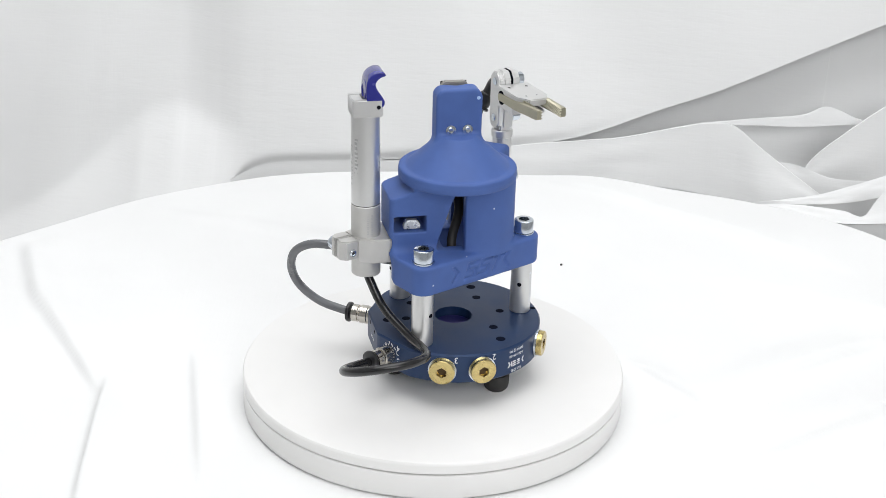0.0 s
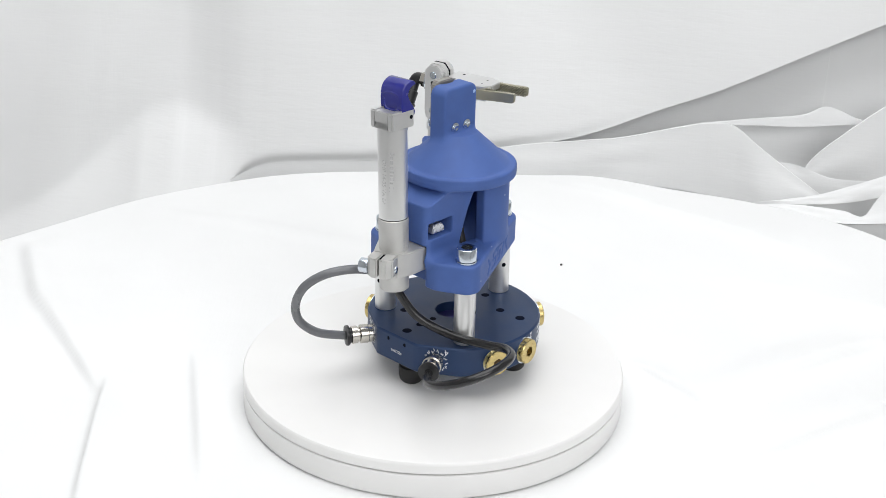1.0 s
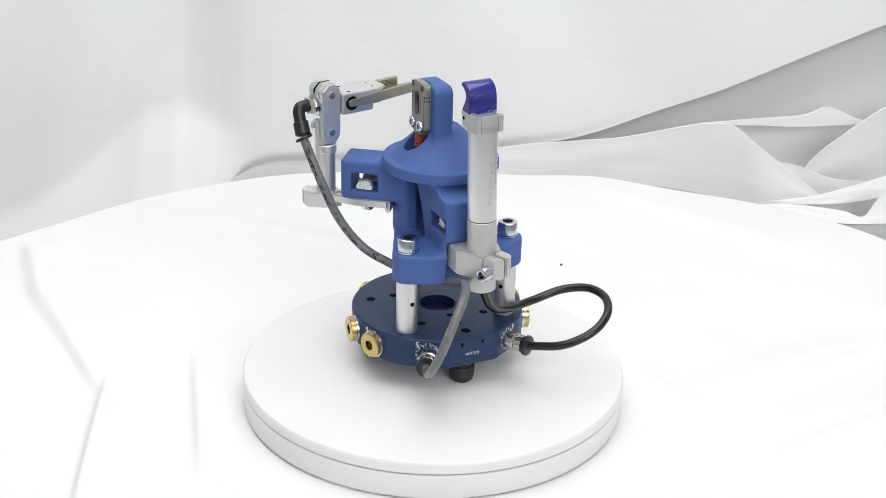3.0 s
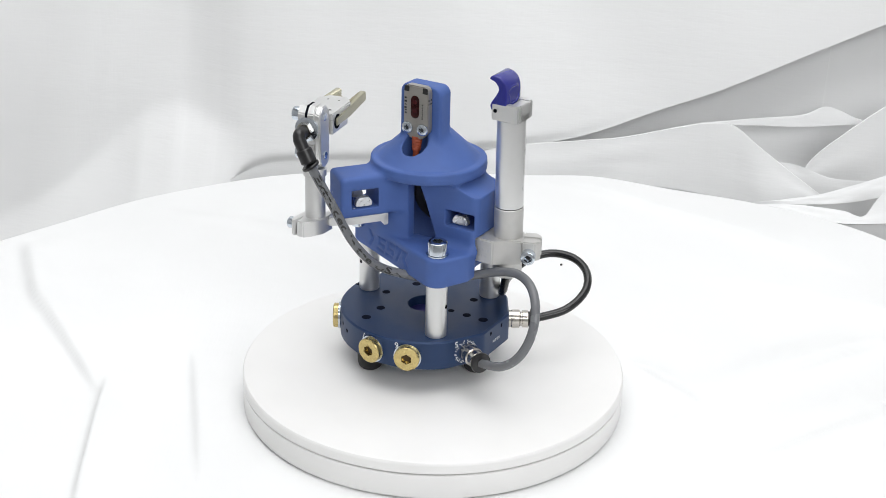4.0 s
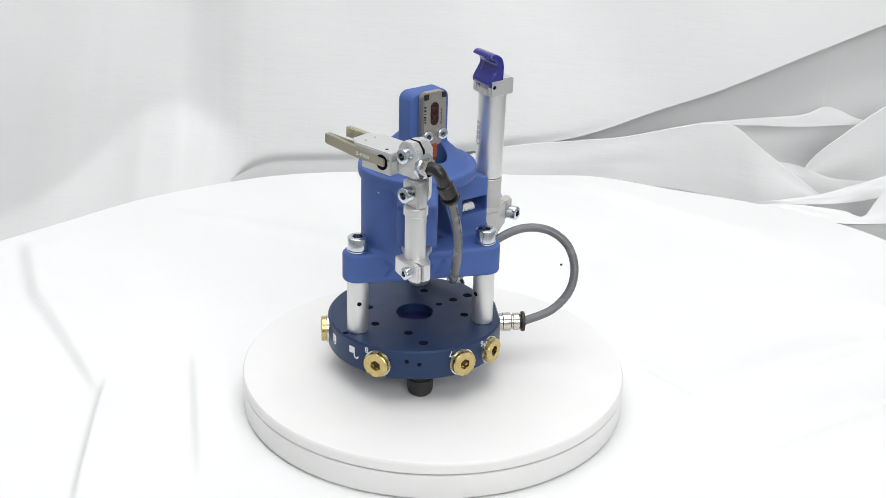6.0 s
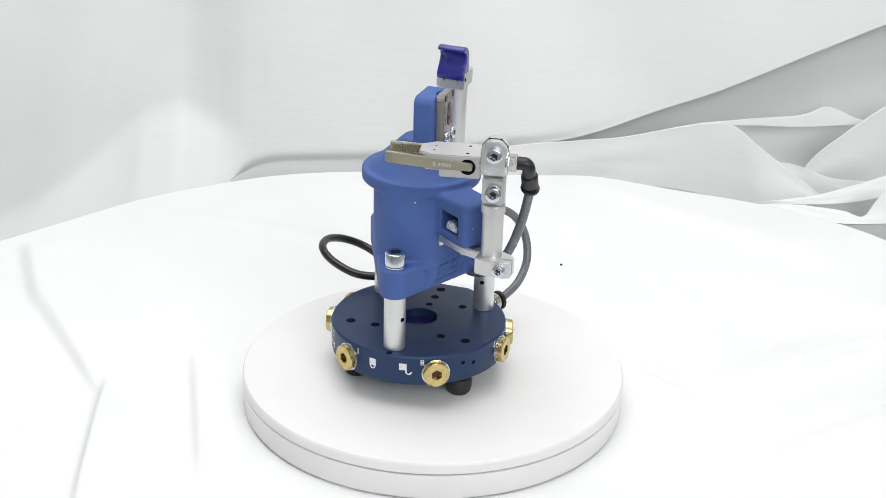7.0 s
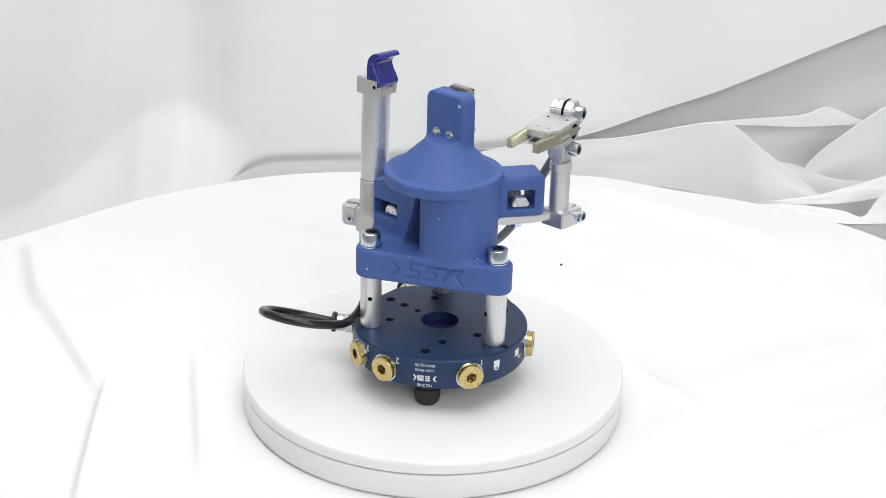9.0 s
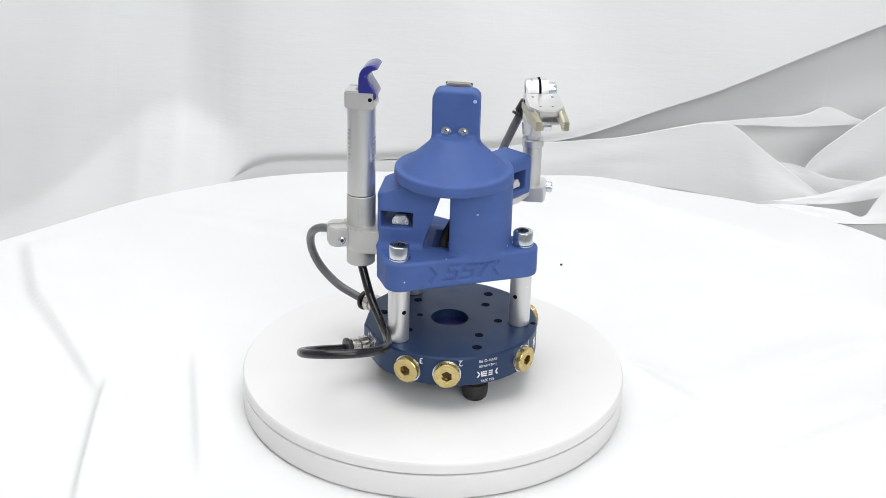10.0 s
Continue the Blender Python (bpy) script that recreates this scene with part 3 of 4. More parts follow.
def cap_screw(m, r, h, socket, parent, name="cap_screw", washer=0.0, hexes=6):
    """Socket-head screw: knurled drum head with a recessed hexagon. The head stands on z = 0 of m."""
    bm = bmesh.new()
    seg = 48
    rings = []
    prof = [(r - 0.2, 0.0), (r, 0.25), (r, h - 0.7), (r - 0.15, h - 0.3), (r - 0.6, h)]
    for k, (q, z) in enumerate(prof):
        rings.append([bm.verts.new((q * math.cos(2 * math.pi * i / seg), q * math.sin(2 * math.pi * i / seg), z)) for i in range(seg)])
    inner = []
    for z in (h, h - 0.55 * h):
        ring = []
        for i in range(seg):
            a = 2 * math.pi * i / seg
            b = (a + math.pi / 6) % (math.pi / 3) - math.pi / 6
            q = socket / math.cos(b)
            ring.append(bm.verts.new((q * math.cos(a), q * math.sin(a), z)))
        inner.append(ring)
    rings += inner
    for a, b in zip(rings, rings[1:]):
        for i in range(seg):
            j = (i + 1) % seg
            bm.faces.new((a[i], a[j], b[j], b[i]))
    bm.faces.new(rings[0][::-1]), bm.faces.new(rings[-1])
    if washer:
        lathe([(0, -washer), (r + 0.3, -washer), (r + 0.5, -washer + 0.2), (r + 0.5, -0.05), (0, -0.05)], None, 40, bm)
    bmesh.ops.transform(bm, matrix=m, verts=bm.verts)
    ob = part(name, bm, M_CHROME, parent)
    # dark floor disc that paints the shade inside the socket
    part("socket", lathe([(0, h * 0.46), (socket * 0.98, h * 0.46), (socket * 0.98, h * 0.47), (0, h * 0.47)], m, 6), M_SOCKET, ob)
    return ob


for q in POSTS:
    cap_screw(Matrix.Translation((*q, 44.8)), 5.0, 6.6, 2.6, house, "post_screw", 1.0)

# ---- base plate details ----
holes = [(16.9, 17.8, 2.0), (16.9, -17.6, 2.0), (25.0, 0.0, 1.9), (-25.0, 0.2, 1.9), (-15.6, 0.2, 1.5), (17.2, 30.9, 2.2), (17.2, -30.9, 2.2), (-34.8, 0.2, 2.2), (-19.0, 17.6, 1.9), (-19.0, -17.6, 1.9), (43.0, 0.0, 1.2)]
# no hole is cut: a dark disc on the plate paints its shade
for x, y, r in holes:
    part("screw_hole", lathe([(0, 0.06), (r, 0.06), (r + 0.25, 0.02), (r + 0.25, -0.5), (0, -0.5)], Matrix.Translation((x, y, 0)), 24), M_HOLE, plate, "drilled hole, its shade painted as a dark disc")
part("bore_floor", rod(9.4, -9.9, -4.8, None, 0.1, 40), material("violet_blue_anodised", (0.03, 0.025, 0.16), 0.35, 0.4), plate, "violet-blue floor of the central bore")


def plug(angle):
    m = on_rim(angle, -8.2, 45.0)
    p = part("port_plug", lathe([(0, -0.5), (6.8, -0.5), (7.1, -0.1), (7.1, 1.0), (0, 1.0)], m, 40), M_CHROME, plate, "bright washer and brass hexagon plug")
    bm = bmesh.new()
    seg = 48
    rings = []
    for q, z in ((6.0, 0.9), (6.5, 1.1), (6.5, 3.4), (6.1, 3.8)):
        rings.append([bm.verts.new((q * math.cos(2 * math.pi * i / seg), q * math.sin(2 * math.pi * i / seg), z)) for i in range(seg)])
    for z in (3.8, 1.4):
        ring = []
        for i in range(seg):
            a = 2 * math.pi * i / seg
            b = (a + math.pi / 6) % (math.pi / 3) - math.pi / 6
            ring.append(bm.verts.new((2.45 / math.cos(b) * math.cos(a), 2.45 / math.cos(b) * math.sin(a), z)))
        rings.append(ring)
    for a, b in zip(rings, rings[1:]):
        for i in range(seg):
            bm.faces.new((a[i], a[(i + 1) % seg], b[(i + 1) % seg], b[i]))
    bm.faces.new(rings[-1])
    bmesh.ops.transform(bm, matrix=m, verts=bm.verts)
    part("brass_plug", bm, M_BRASS, p, "bright brass plug with hexagon socket")
    # brown disc painted as the shade deep in the hexagon
    part("socket", lathe([(0, 1.45), (2.6, 1.45), (2.6, 1.5), (0, 1.5)], m, 6), M_BROWN, p)
    return p


for a in (-30.4, 30.4, -85.0, 85.0, -110.0, 110.0):
    plug(a)

FEET = ((16.6, -28.0), (16.6, 28.0), (-31.2, 0.0))
for x, y in FEET:
    part("rubber_foot", lathe([(0, -29.6), (4.9, -29.6), (6.0, -28.4), (6.6, -26.0), (6.7, -21.5), (6.3, -20.8), (5.4, -20.6), (5.4, -15.2), (0, -15.2)], Matrix.Translation((x, y, 0)), 32), M_RUBBER, tool, "black rubber foot")


def fitting(tip, angle):
    """Push-in air fitting; its collar ends at tip and looks along the rim's outward direction."""
    a = radians(angle)
    out = Vector((math.cos(a), math.sin(a), 0))
    m = oriented(Vector(tip) - out * 12.0, out)
    f = part("air_fitting", lathe([(0, -3), (4.6, -3), (4.6, 0.4), (4.9, 0.8), (4.9, 4.6), (4.4, 5.0), (3.9, 5.2), (3.9, 6.0), (4.6, 6.2), (4.6, 9.2), (4.0, 9.6), (0, 9.6)], m, 36), M_NICKEL, tool, "nickel push-in air fitting with black collar")
    part("release_collar", lathe([(0, 9.4), (4.0, 9.4), (4.0, 10.3), (5.2, 10.5), (5.4, 11.2), (5.2, 12.2), (3.4, 12.6), (0, 12.6)], m, 32), M_BLACK, f, "black release collar")
    return f


fitting((-50.2, 29.0, -7.9), 149)
fitting((-49.2, -28.6, -7.6), -149)

# ---- air cylinder ----
CX, CY = -46.4, 0.0
LEAN = Matrix.Translation((0, -0.6, 70)) @ Matrix.Rotation(radians(-1.7), 4, "X") @ Matrix.Translation((0, 0, -70))


def leaning(name, bm, mat, parent, label=""):
    bmesh.ops.transform(bm, matrix=LEAN, verts=bm.verts)
    return part(name, bm, mat, parent, label)


cyl = leaning("air_cylinder", rod(7.3, 29.0, 66.2, Matrix.Translation((CX, CY, 0)), 0.5, 48), M_ALU_MATT, tool, "slim aluminium air cylinder standing upright")
leaning("tube", rod(7.1, 66.3, 112.0, Matrix.Translation((CX, CY, 0)), 0.3, 48), M_ALU_GLOSS, cyl, "polished cylinder tube")
leaning("joint_ring", rod(6.9, 66.0, 66.6, Matrix.Translation((CX, CY, 0)), 0.1, 48), M_DARK, cyl)
cap = bmesh.new()
block(CX - 7.4, CX + 7.4, CY - 7.4, CY - 4.0, 111.8, 120.6, 0.6, None, cap)
block(CX - 7.4, CX + 7.4, CY + 4.0, CY + 7.4, 111.8, 120.6, 0.6, None, cap)
block(CX - 7.4, CX + 7.4, CY - 4.6, CY + 4.6, 111.8, 115.5, 0.4, None, cap)
block(CX - 7.4, CX - 2.0, CY - 4.6, CY + 4.6, 111.9, 120.4, 0.4, None, cap)
leaning("fork_head", cap, M_ALU, cyl, "aluminium fork head")
leaning("tongue", block(CX - 1.0, CX + 6.6, CY - 3.2, CY + 3.2, 114.0, 119.4, 0.5), M_ALU_MATT, cyl, "grey tongue between the fork's arms")
for s in (-1, 1):
    leaning("pivot_pin", rod(1.0, 0, 0.3, oriented((CX + 5.2, CY + s * 7.3, 116.8), (0, s, 0)), 0.1, 20), M_DARK, cyl)
# hooked lever
hk = [(0.1, 116.0), (-0.5, 119.0), (-0.7, 123.0), (-0.6, 127.0), (0.1, 130.0), (1.3, 131.8), (3.2, 133.2), (5.4, 133.9), (7.3, 133.8), (8.5, 132.8), (8.6, 131.8), (6.2, 130.9), (4.6, 129.4), (3.9, 127.4), (4.8, 125.0), (6.8, 122.0), (8.2, 119.4), (8.0, 117.6), (6.8, 116.4), (3.5, 116.0)]


def pillow(profile, half, r):
    """A closed profile in x and z, drawn out to both sides along y, its side edges rounded by r."""
    pts = [q.to_2d() for q in spline([(x, z, 0) for x, z in profile] + [(*profile[0], 0)], 4)[:-1]]
    n = len(pts)
    inward = []
    for i in range(n):
        d = (pts[(i + 1) % n] - pts[i - 1]).normalized()
        inward.append(Vector((d.y, -d.x)))
    bm = bmesh.new()
    rings = []
    for k in range(-1, 11):
        a = radians(90 * min(max(k if k < 5 else k - 5, 0), 4) / 4)
        if k < 5:
            y, inset = -half + r * (1 - math.cos(a)), r * (1 - math.sin(a)) + (0.15 if k < 0 else 0)
        else:
            y, inset = half - r * (1 - math.sin(a)), r * (1 - math.cos(a)) + (0.15 if k > 9 else 0)
        rings.append([bm.verts.new((q.x + w.x * inset, y, q.y + w.y * inset)) for q, w in zip(pts, inward)])
    for a, b in zip(rings, rings[1:]):
        for i in range(n):
            bm.faces.new((a[i], a[(i + 1) % n], b[(i + 1) % n], b[i]))
    # each side is closed by a strip from the back line to the front line of the profile
    total = n - 8
    for ring in (rings[0], rings[-1]):
        for i in range(-4, n // 2 - 4):
            loop = []
            for v in (ring[i % n], ring[(i + 1) % n], ring[(total - i - 1) % n], ring[(total - i) % n]):
                if v not in loop:
                    loop.append(v)
            bm.faces.new(loop)
    return bm


bm = pillow(hk, 7.2, 0.7)
bmesh.ops.transform(bm, matrix=Matrix.Translation((CX, CY, 0)), verts=bm.verts)
leaning("hook_lever", bm, M_HOOK, cyl, "glossy royal-blue hooked lever")

# raised rim round the lever's pocket
rim = []
for k in range(25):
    a = 2 * math.pi * k / 24
    c, s = math.cos(a), math.sin(a)
    cy = CY + 5.2 * math.copysign(abs(c) ** 0.6, c) * (1.0 if s > 0 else 0.86)
    rim.append((CX - 0.35 + (0.5 if s > 0 else 0.0), cy, 123.9 + 4.2 * math.copysign(abs(s) ** 0.6, s)))
leaning("hook_rim", sweep([Vector(q) for q in rim], 0.85, 12), M_HOOK, cyl, "raised rim round the lever's pocket")

# clamp that holds the cylinder
cl = bmesh.new()
JAW = Matrix.Translation((CX, CY, 0)) @ Matrix.Rotation(radians(201.0), 4, "Z")      # x along the slit, y across it


def jaw(d, n):
    q = JAW @ Vector((d, n, 0))
    return q.x, q.y


prism([(-30.0, -11.4), (-30.0, 11.4), (-44.5, 11.4), jaw(8.5, -6.2), jaw(8.5, 6.4), (-44.0, -11.6)], 37.6, 50.2, None, 0.6, 2, cl)
prism([jaw(8.2, -6.6), jaw(8.2, -0.55), jaw(17.3, -0.55), jaw(17.3, -3.8), jaw(14.6, -6.6)], 40.0, 50.05, None, 0.6, 2, cl)
prism([jaw(8.2, 6.8), jaw(14.6, 6.8), jaw(17.3, 3.8), jaw(17.3, 0.55), jaw(8.2, 0.55)], 40.0, 50.05, None, 0.6, 2, cl)
clamp = part("cylinder_clamp", cl, M_ALU_MATT, tool, "bead-blasted aluminium split clamp")
# black filler paints the shade between the jaws
part("slit", prism([jaw(8.3, -0.7), jaw(8.3, 0.7), jaw(13.5, 0.7), jaw(13.5, -0.7)], 40.3, 49.2), M_DARK, clamp, "clamping slit, its shade painted dark")
OUT = (JAW.to_3x3() @ Vector((0, 1, 0)))
cap_screw(oriented((*jaw(11.9, -6.6), 43.4), -OUT), 3.6, 5.0, 1.7, clamp, "clamp_screw")
cap_screw(oriented((*jaw(11.4, 6.75), 43.8), OUT), 2.0, 1.0, 1.0, clamp, "pinch_screw")

# ---- sensor on the tab ----
sensor = part("sensor", prism([(-7.0, 100.0), (-3.4, 95.8), (3.4, 95.8), (7.0, 100.0), (7.0, 120.6), (5.4, 122.8), (-5.4, 122.8), (-7.0, 120.6)], 0, 4.4, Matrix(((1, 0, 0, 0.0), (0, 0, -1, 13.6), (0, 1, 0, 0), (0, 0, 0, 1))), 0.5), M_SENSOR, tool, "champagne-grey photoelectric sensor with red lens")
capsule = [(2.3 * math.cos(radians(a)), z + 2.3 * math.sin(radians(a))) for z, a0 in ((115.6, 0), (108.6, 180)) for a in range(a0, a0 + 181, 20)]
part("lens_window", prism(capsule, -0.3, 0.1, Matrix(((1, 0, 0, 0.3), (0, 0, -1, 13.6), (0, 1, 0, 0), (0, 0, 0, 1)))), M_LENS, sensor, "dark red lens window")
for z in (110.2, 114.6):
    part("lens", rod(1.2, 0, 0.25, oriented((0.3, 13.85, z), (0, 1, 0)), 0.1, 20), M_RED_LED, sensor)
for s in (-1, 1):
    part("corner_insert", block(s * 5.2 - 1.5, s * 5.2 + 1.4, 13.3, 13.8, 119.4, 122.4, 0.2), M_BLACK, sensor)
    cap_screw(oriented((s * 4.3, 13.5, 101.2), (0, 1, 0)), 3.0, 1.6, 1.25, sensor, "sensor_screw")
    e = part("screw_end", lathe([(0, 1.0), (1.2, 1.3), (1.7, 1.0), (1.7, 0.6), (2.6, 0.5), (2.7, -0.6), (0, -0.6)], oriented((s * 4.2, -0.9, 101.6), (0, -1, 0)), 20), M_CHROME, house, "bright screw end")
slv = [(0, 0)]
for k in range(5):
    slv += [(2.7 - 0.12 * k, 0.1 + k * 1.5), (2.7 - 0.12 * k, 0.9 + k * 1.5), (2.2 - 0.12 * k, 1.1 + k * 1.5)]
slv += [(1.6, 8.0), (1.5, 11.0), (0, 11.0)]
part("cable_sleeve", lathe(slv, oriented((0, 11.6, 96.6), (0, 0.12, -1)), 24), M_CABLE, sensor, "orange-brown ribbed cable sleeve")
part("inner_cable", sweep(spline([(0, 13.0, 84), (1, 9, 72), (2, 3, 58), (-3, -5, 47), (-4, -8, 40)]), 2.4, 14), M_RUBBER, sensor, "black sensor cable inside the housing")

# nuts seen in the outriggers' windows
c, s = math.cos(radians(BOX_TURN)), math.sin(radians(BOX_TURN))
turn_box = Matrix.Rotation(radians(BOX_TURN), 4, "Z")
for sgn in (-1, 1):
    half = [(-4.2, 0), (4.2, 0), (4.2, 2.2), (2.6, 4.6), (-2.6, 4.6), (-4.2, 2.2)]
    part("nut", prism(half, -1.8, 1.8, Matrix.Translation((-25.0, sgn * 9.0, 54.6)) @ Matrix.Rotation(radians(90), 4, "X"), 0.4), M_NUT, house, "bright steel nut in its slot")
    part("nut", prism(half, -1.8, 1.8, turn_box @ Matrix.Translation((37.8, sgn * 6.6, 63.6)) @ Matrix.Rotation(radians(90), 4, "X"), 0.4), M_NUT, house, "bright steel nut in its slot")

# ---- gripper on its swivel arm ----
bar = bmesh.new()
prism([(24.5, -7.4), (44.0, -7.4), (55.0, -4.5), (55.0, 4.5), (44.0, 7.4), (24.5, 7.4)], 53.8, 57.9, turn_box, 0.5, 2, bar)
prism([(24.5, -7.4), (27.0, -7.4), (27.0, 7.4), (24.5, 7.4)], 51.6, 57.8, turn_box, 0.4, 2, bar)
prism([(30.0, 42.0), (43.0, 42.0), (44.0, 46.0), (44.0, 56.5), (42.4, 59.4), (40.6, 59.4), (40.5, 52.0), (39.6, 52.0), (39.5, 59.4), (35.6, 59.4), (33.2, 56.5), (30.0, 50.0)], 50.2, 58.4, None, 0.5, 2, bar)
swivel = part("swivel_arm", bar, M_ALU, tool, "flat aluminium swivel arm with split clamp")
cap_screw(oriented((43.8, 54.6, 54.6), (1, 0, 0)), 2.9, 3.5, 1.4, swivel, "clamp_screw")
part("screw_end", rod(1.9, -0.3, 0.25, oriented((33.6, 54.4, 54.4), (-1, 0.4, 0)), 0.1, 20), M_CHROME, swivel)
cap_screw(turn_box @ oriented((38.0, 0, 53.8), (0, 0, -1)), 3.4, 3.6, 1.6, swivel, "arm_screw")

GX, GY = 36.0, 48.2
gpost = part("gripper_post", rod(5.0, 50.5, 80.0, Matrix.Translation((GX, GY, 0)), 0.4), M_ALU, tool, "turned aluminium gripper post")
part("collar", rod(5.7, 79.5, 84.0, Matrix.Translation((GX, GY, 0)), 0.5), M_ALU, gpost)
part("tongue", block(GX - 3.0, GX + 3.0, GY - 5, GY + 5, 83.5, 97.0, 0.8), M_ALU, gpost)


YAW = Matrix.Translation((37.4, 48.2, 0)) @ Matrix.Rotation(radians(11.0), 4, "Z") @ Matrix.Translation((-37.4, -48.2, 0))


def turned(name, bm, mat, parent, label="", smooth=True, angle=35):
    bmesh.ops.transform(bm, matrix=YAW, verts=bm.verts)
    return part(name, bm, mat, parent, label, smooth, angle)


def link_plate(x0, x1):
    pts = []
    for k in range(4):
        a = radians(22.5 + 45 * k)
        pts.append((GY + 5.9 * math.cos(a), 110.2 + 5.9 * math.sin(a)))
    for k in range(9):
        a = radians(180 + 180 * k / 8)
        pts.append((GY + 5.3 * math.cos(a), 89.9 + 5.3 * math.sin(a)))
    m = Matrix(((0, 0, 1, 0), (1, 0, 0, 0), (0, 1, 0, 0), (0, 0, 0, 1)))
    return prism(pts, x0, x1, m, 0.5)


joint = turned("knuckle", link_plate(30.6, 33.6), M_ALU, tool, "aluminium double-plate knuckle joint")
kb = bmesh.new()
my = Matrix(((0, 0, 1, 0), (1, 0, 0, 0), (0, 1, 0, 0), (0, 0, 0, 1)))
prism([(GY - 5.8, 99.6), (GY + 6.0, 99.6), (GY + 6.0, 112.6), (GY + 3.0, 116.0), (GY - 2.8, 116.0), (GY - 5.8, 112.6)], 33.4, 42.2, my, 0.5, 2, kb)
turned("knuckle_block", kb, M_ALU, joint)
# saw cut shown by a black inlay in place of its shade
turned("split", prism([(GY - 5.9, 107.0), (GY + 6.1, 107.0), (GY + 6.1, 112.6), (GY + 3.0, 116.08), (GY - 2.8, 116.08), (GY - 5.9, 112.6)], 37.0, 38.3, my, 0.05), M_DARK, joint)
cap_screw(YAW @ oriented((42.0, GY + 0.5, 110.4), (1, 0, 0)), 3.5, 4.6, 1.6, joint, "knuckle_screw")
cap_screw(YAW @ oriented((40.6, GY + 0.5, 91.2), (1, 0, 0)), 3.6, 4.6, 1.7, joint, "knuckle_screw")
turned("washer_block", block(33.4, 39.6, GY - 5.2, GY + 5.2, 85.5, 96.8, 0.8), M_ALU, joint)
for z in (110.4, 90.8):
    turned("screw_end", rod(2.0, 0, 0.5, oriented((30.6, GY, z), (-1, 0, 0)), 0.2, 20), M_CHROME, joint)

gb = bmesh.new()
m = Matrix(((1, 0, 0, 0), (0, 1, 0, 0), (0, 0, 1, 0), (0, 0, 0, 1)))
prism([(29.0, 20.5), (33.2, 14.2), (42.8, 14.2), (47.0, 20.5), (47.0, 42.5), (29.0, 42.5)], 106.6, 110.0, None, 0.5, 2, gb)
prism([(29.0, 24.0), (47.0, 24.0), (47.0, 42.5), (29.0, 42.5)], 99.4, 106.7, None, 0.5, 2, gb)
prism([(32.0, 17.0), (44.0, 17.0), (44.0, 25.0), (32.0, 25.0)], 101.4, 103.0, None, 0.4, 2, gb)
grip = turned("gripper_body", gb, M_ALU, tool, "aluminium parallel gripper body")
# dowel holes: black discs painted for the shade inside
for x, y in ((33.0, 36.5), (43.0, 36.5), (35.0, 21.0), (41.0, 21.0)):
    turned("dowel_hole", rod(0.8 if y > 30 else 0.5, 109.7, 110.06, Matrix.Translation((x, y, 0)), 0.05, 16), M_DARK, grip)


def finger(s):
    """A flat blade let into the body's side, toed in towards its tip, with a diamond-cut inner face."""
    m = Matrix(((0, 0, 1, 0), (1, 0, 0, 0), (0, 1, 0, 0), (0, 0, 0, 1)))
    toe = Matrix.Translation((38 + s * 8.7, 36, 1.0)) @ Matrix.Rotation(radians(-s * 2.8), 4, "Z")
    side = [(3.0, 102.3), (3.4, 105.2), (2.6, 106.0), (-20.0, 107.4), (-36.0, 108.3), (-37.0, 108.1), (-37.0, 103.7), (-35.8, 103.2), (-14.0, 102.0)]
    f = turned("finger", prism(side, -1.3, 1.3, toe @ m, 0.3), M_FINGER, grip, "bronze-grey gripper finger with serrated face")
    # dark disc on the body's side, painted for the shaded hole behind the finger
    turned("pivot_hole_shade", rod(3.7, 0, 0.15, oriented((47.0 if s > 0 else 29.0, 37.0, 104.9), (s, 0, 0)), 0.1, 24), M_DARK, f)
    bm = bmesh.new()
    for i in range(14):
        for j in range(6):
            y, z = -36.2 + i * 1.5 + (j % 2) * 0.75, 103.9 + j * 0.75
            lathe([(0.72, -0.4), (0.66, 0.0), (0.12, 1.0), (0, 1.0)], toe @ oriented((-s * 1.3, y, z), (-s, 0, 0)), 4, bm)
    turned("serration", bm, M_FINGER, f, smooth=False)
    return f


finger(1)
finger(-1)

# elbow fitting and hoses
el = turned("elbow_nut", lathe([(0, 53.0), (3.4, 53.0), (3.4, 54.8), (4.2, 54.9), (4.2, 58.6), (0, 58.6)], oriented((37.4, 0, 105.0), (0, 1, 0)), 6), M_NICKEL, tool, "nickel hexagon nut of the elbow fitting", angle=20)
turned("flange_ring", lathe([(0, 53.4), (5.6, 53.4), (6.0, 53.8), (6.0, 54.6), (5.0, 55.0), (0, 55.0)], oriented((37.4, 0, 105.0), (0, 1, 0)), 32), M_CHROME, el)
elbow_path = [(37.4, 57.8, 105.0), (37.4, 60.6, 105.0), (37.3, 62.6, 104.7), (36.8, 63.7, 103.2), (36.0, 64.0, 101.2), (31.2, 64.6, 92.0)]
elbow = turned("elbow", sweep(spline(elbow_path, 6), 3.1, 20), M_BLACK, el, "black plastic elbow connector")
turned("elbow_sleeve", rod(3.9, 0.0, 7.0, oriented((34.6, 64.2, 98.5), (-0.46, 0.06, -0.88)), 0.5, 24), M_BLACK, elbow)
turned("release_collar", rod(4.5, -0.8, 0.8, oriented((30.7, 64.6, 90.9), (-0.5, -0.2, -0.87)), 0.4, 28), M_BLACK, elbow)

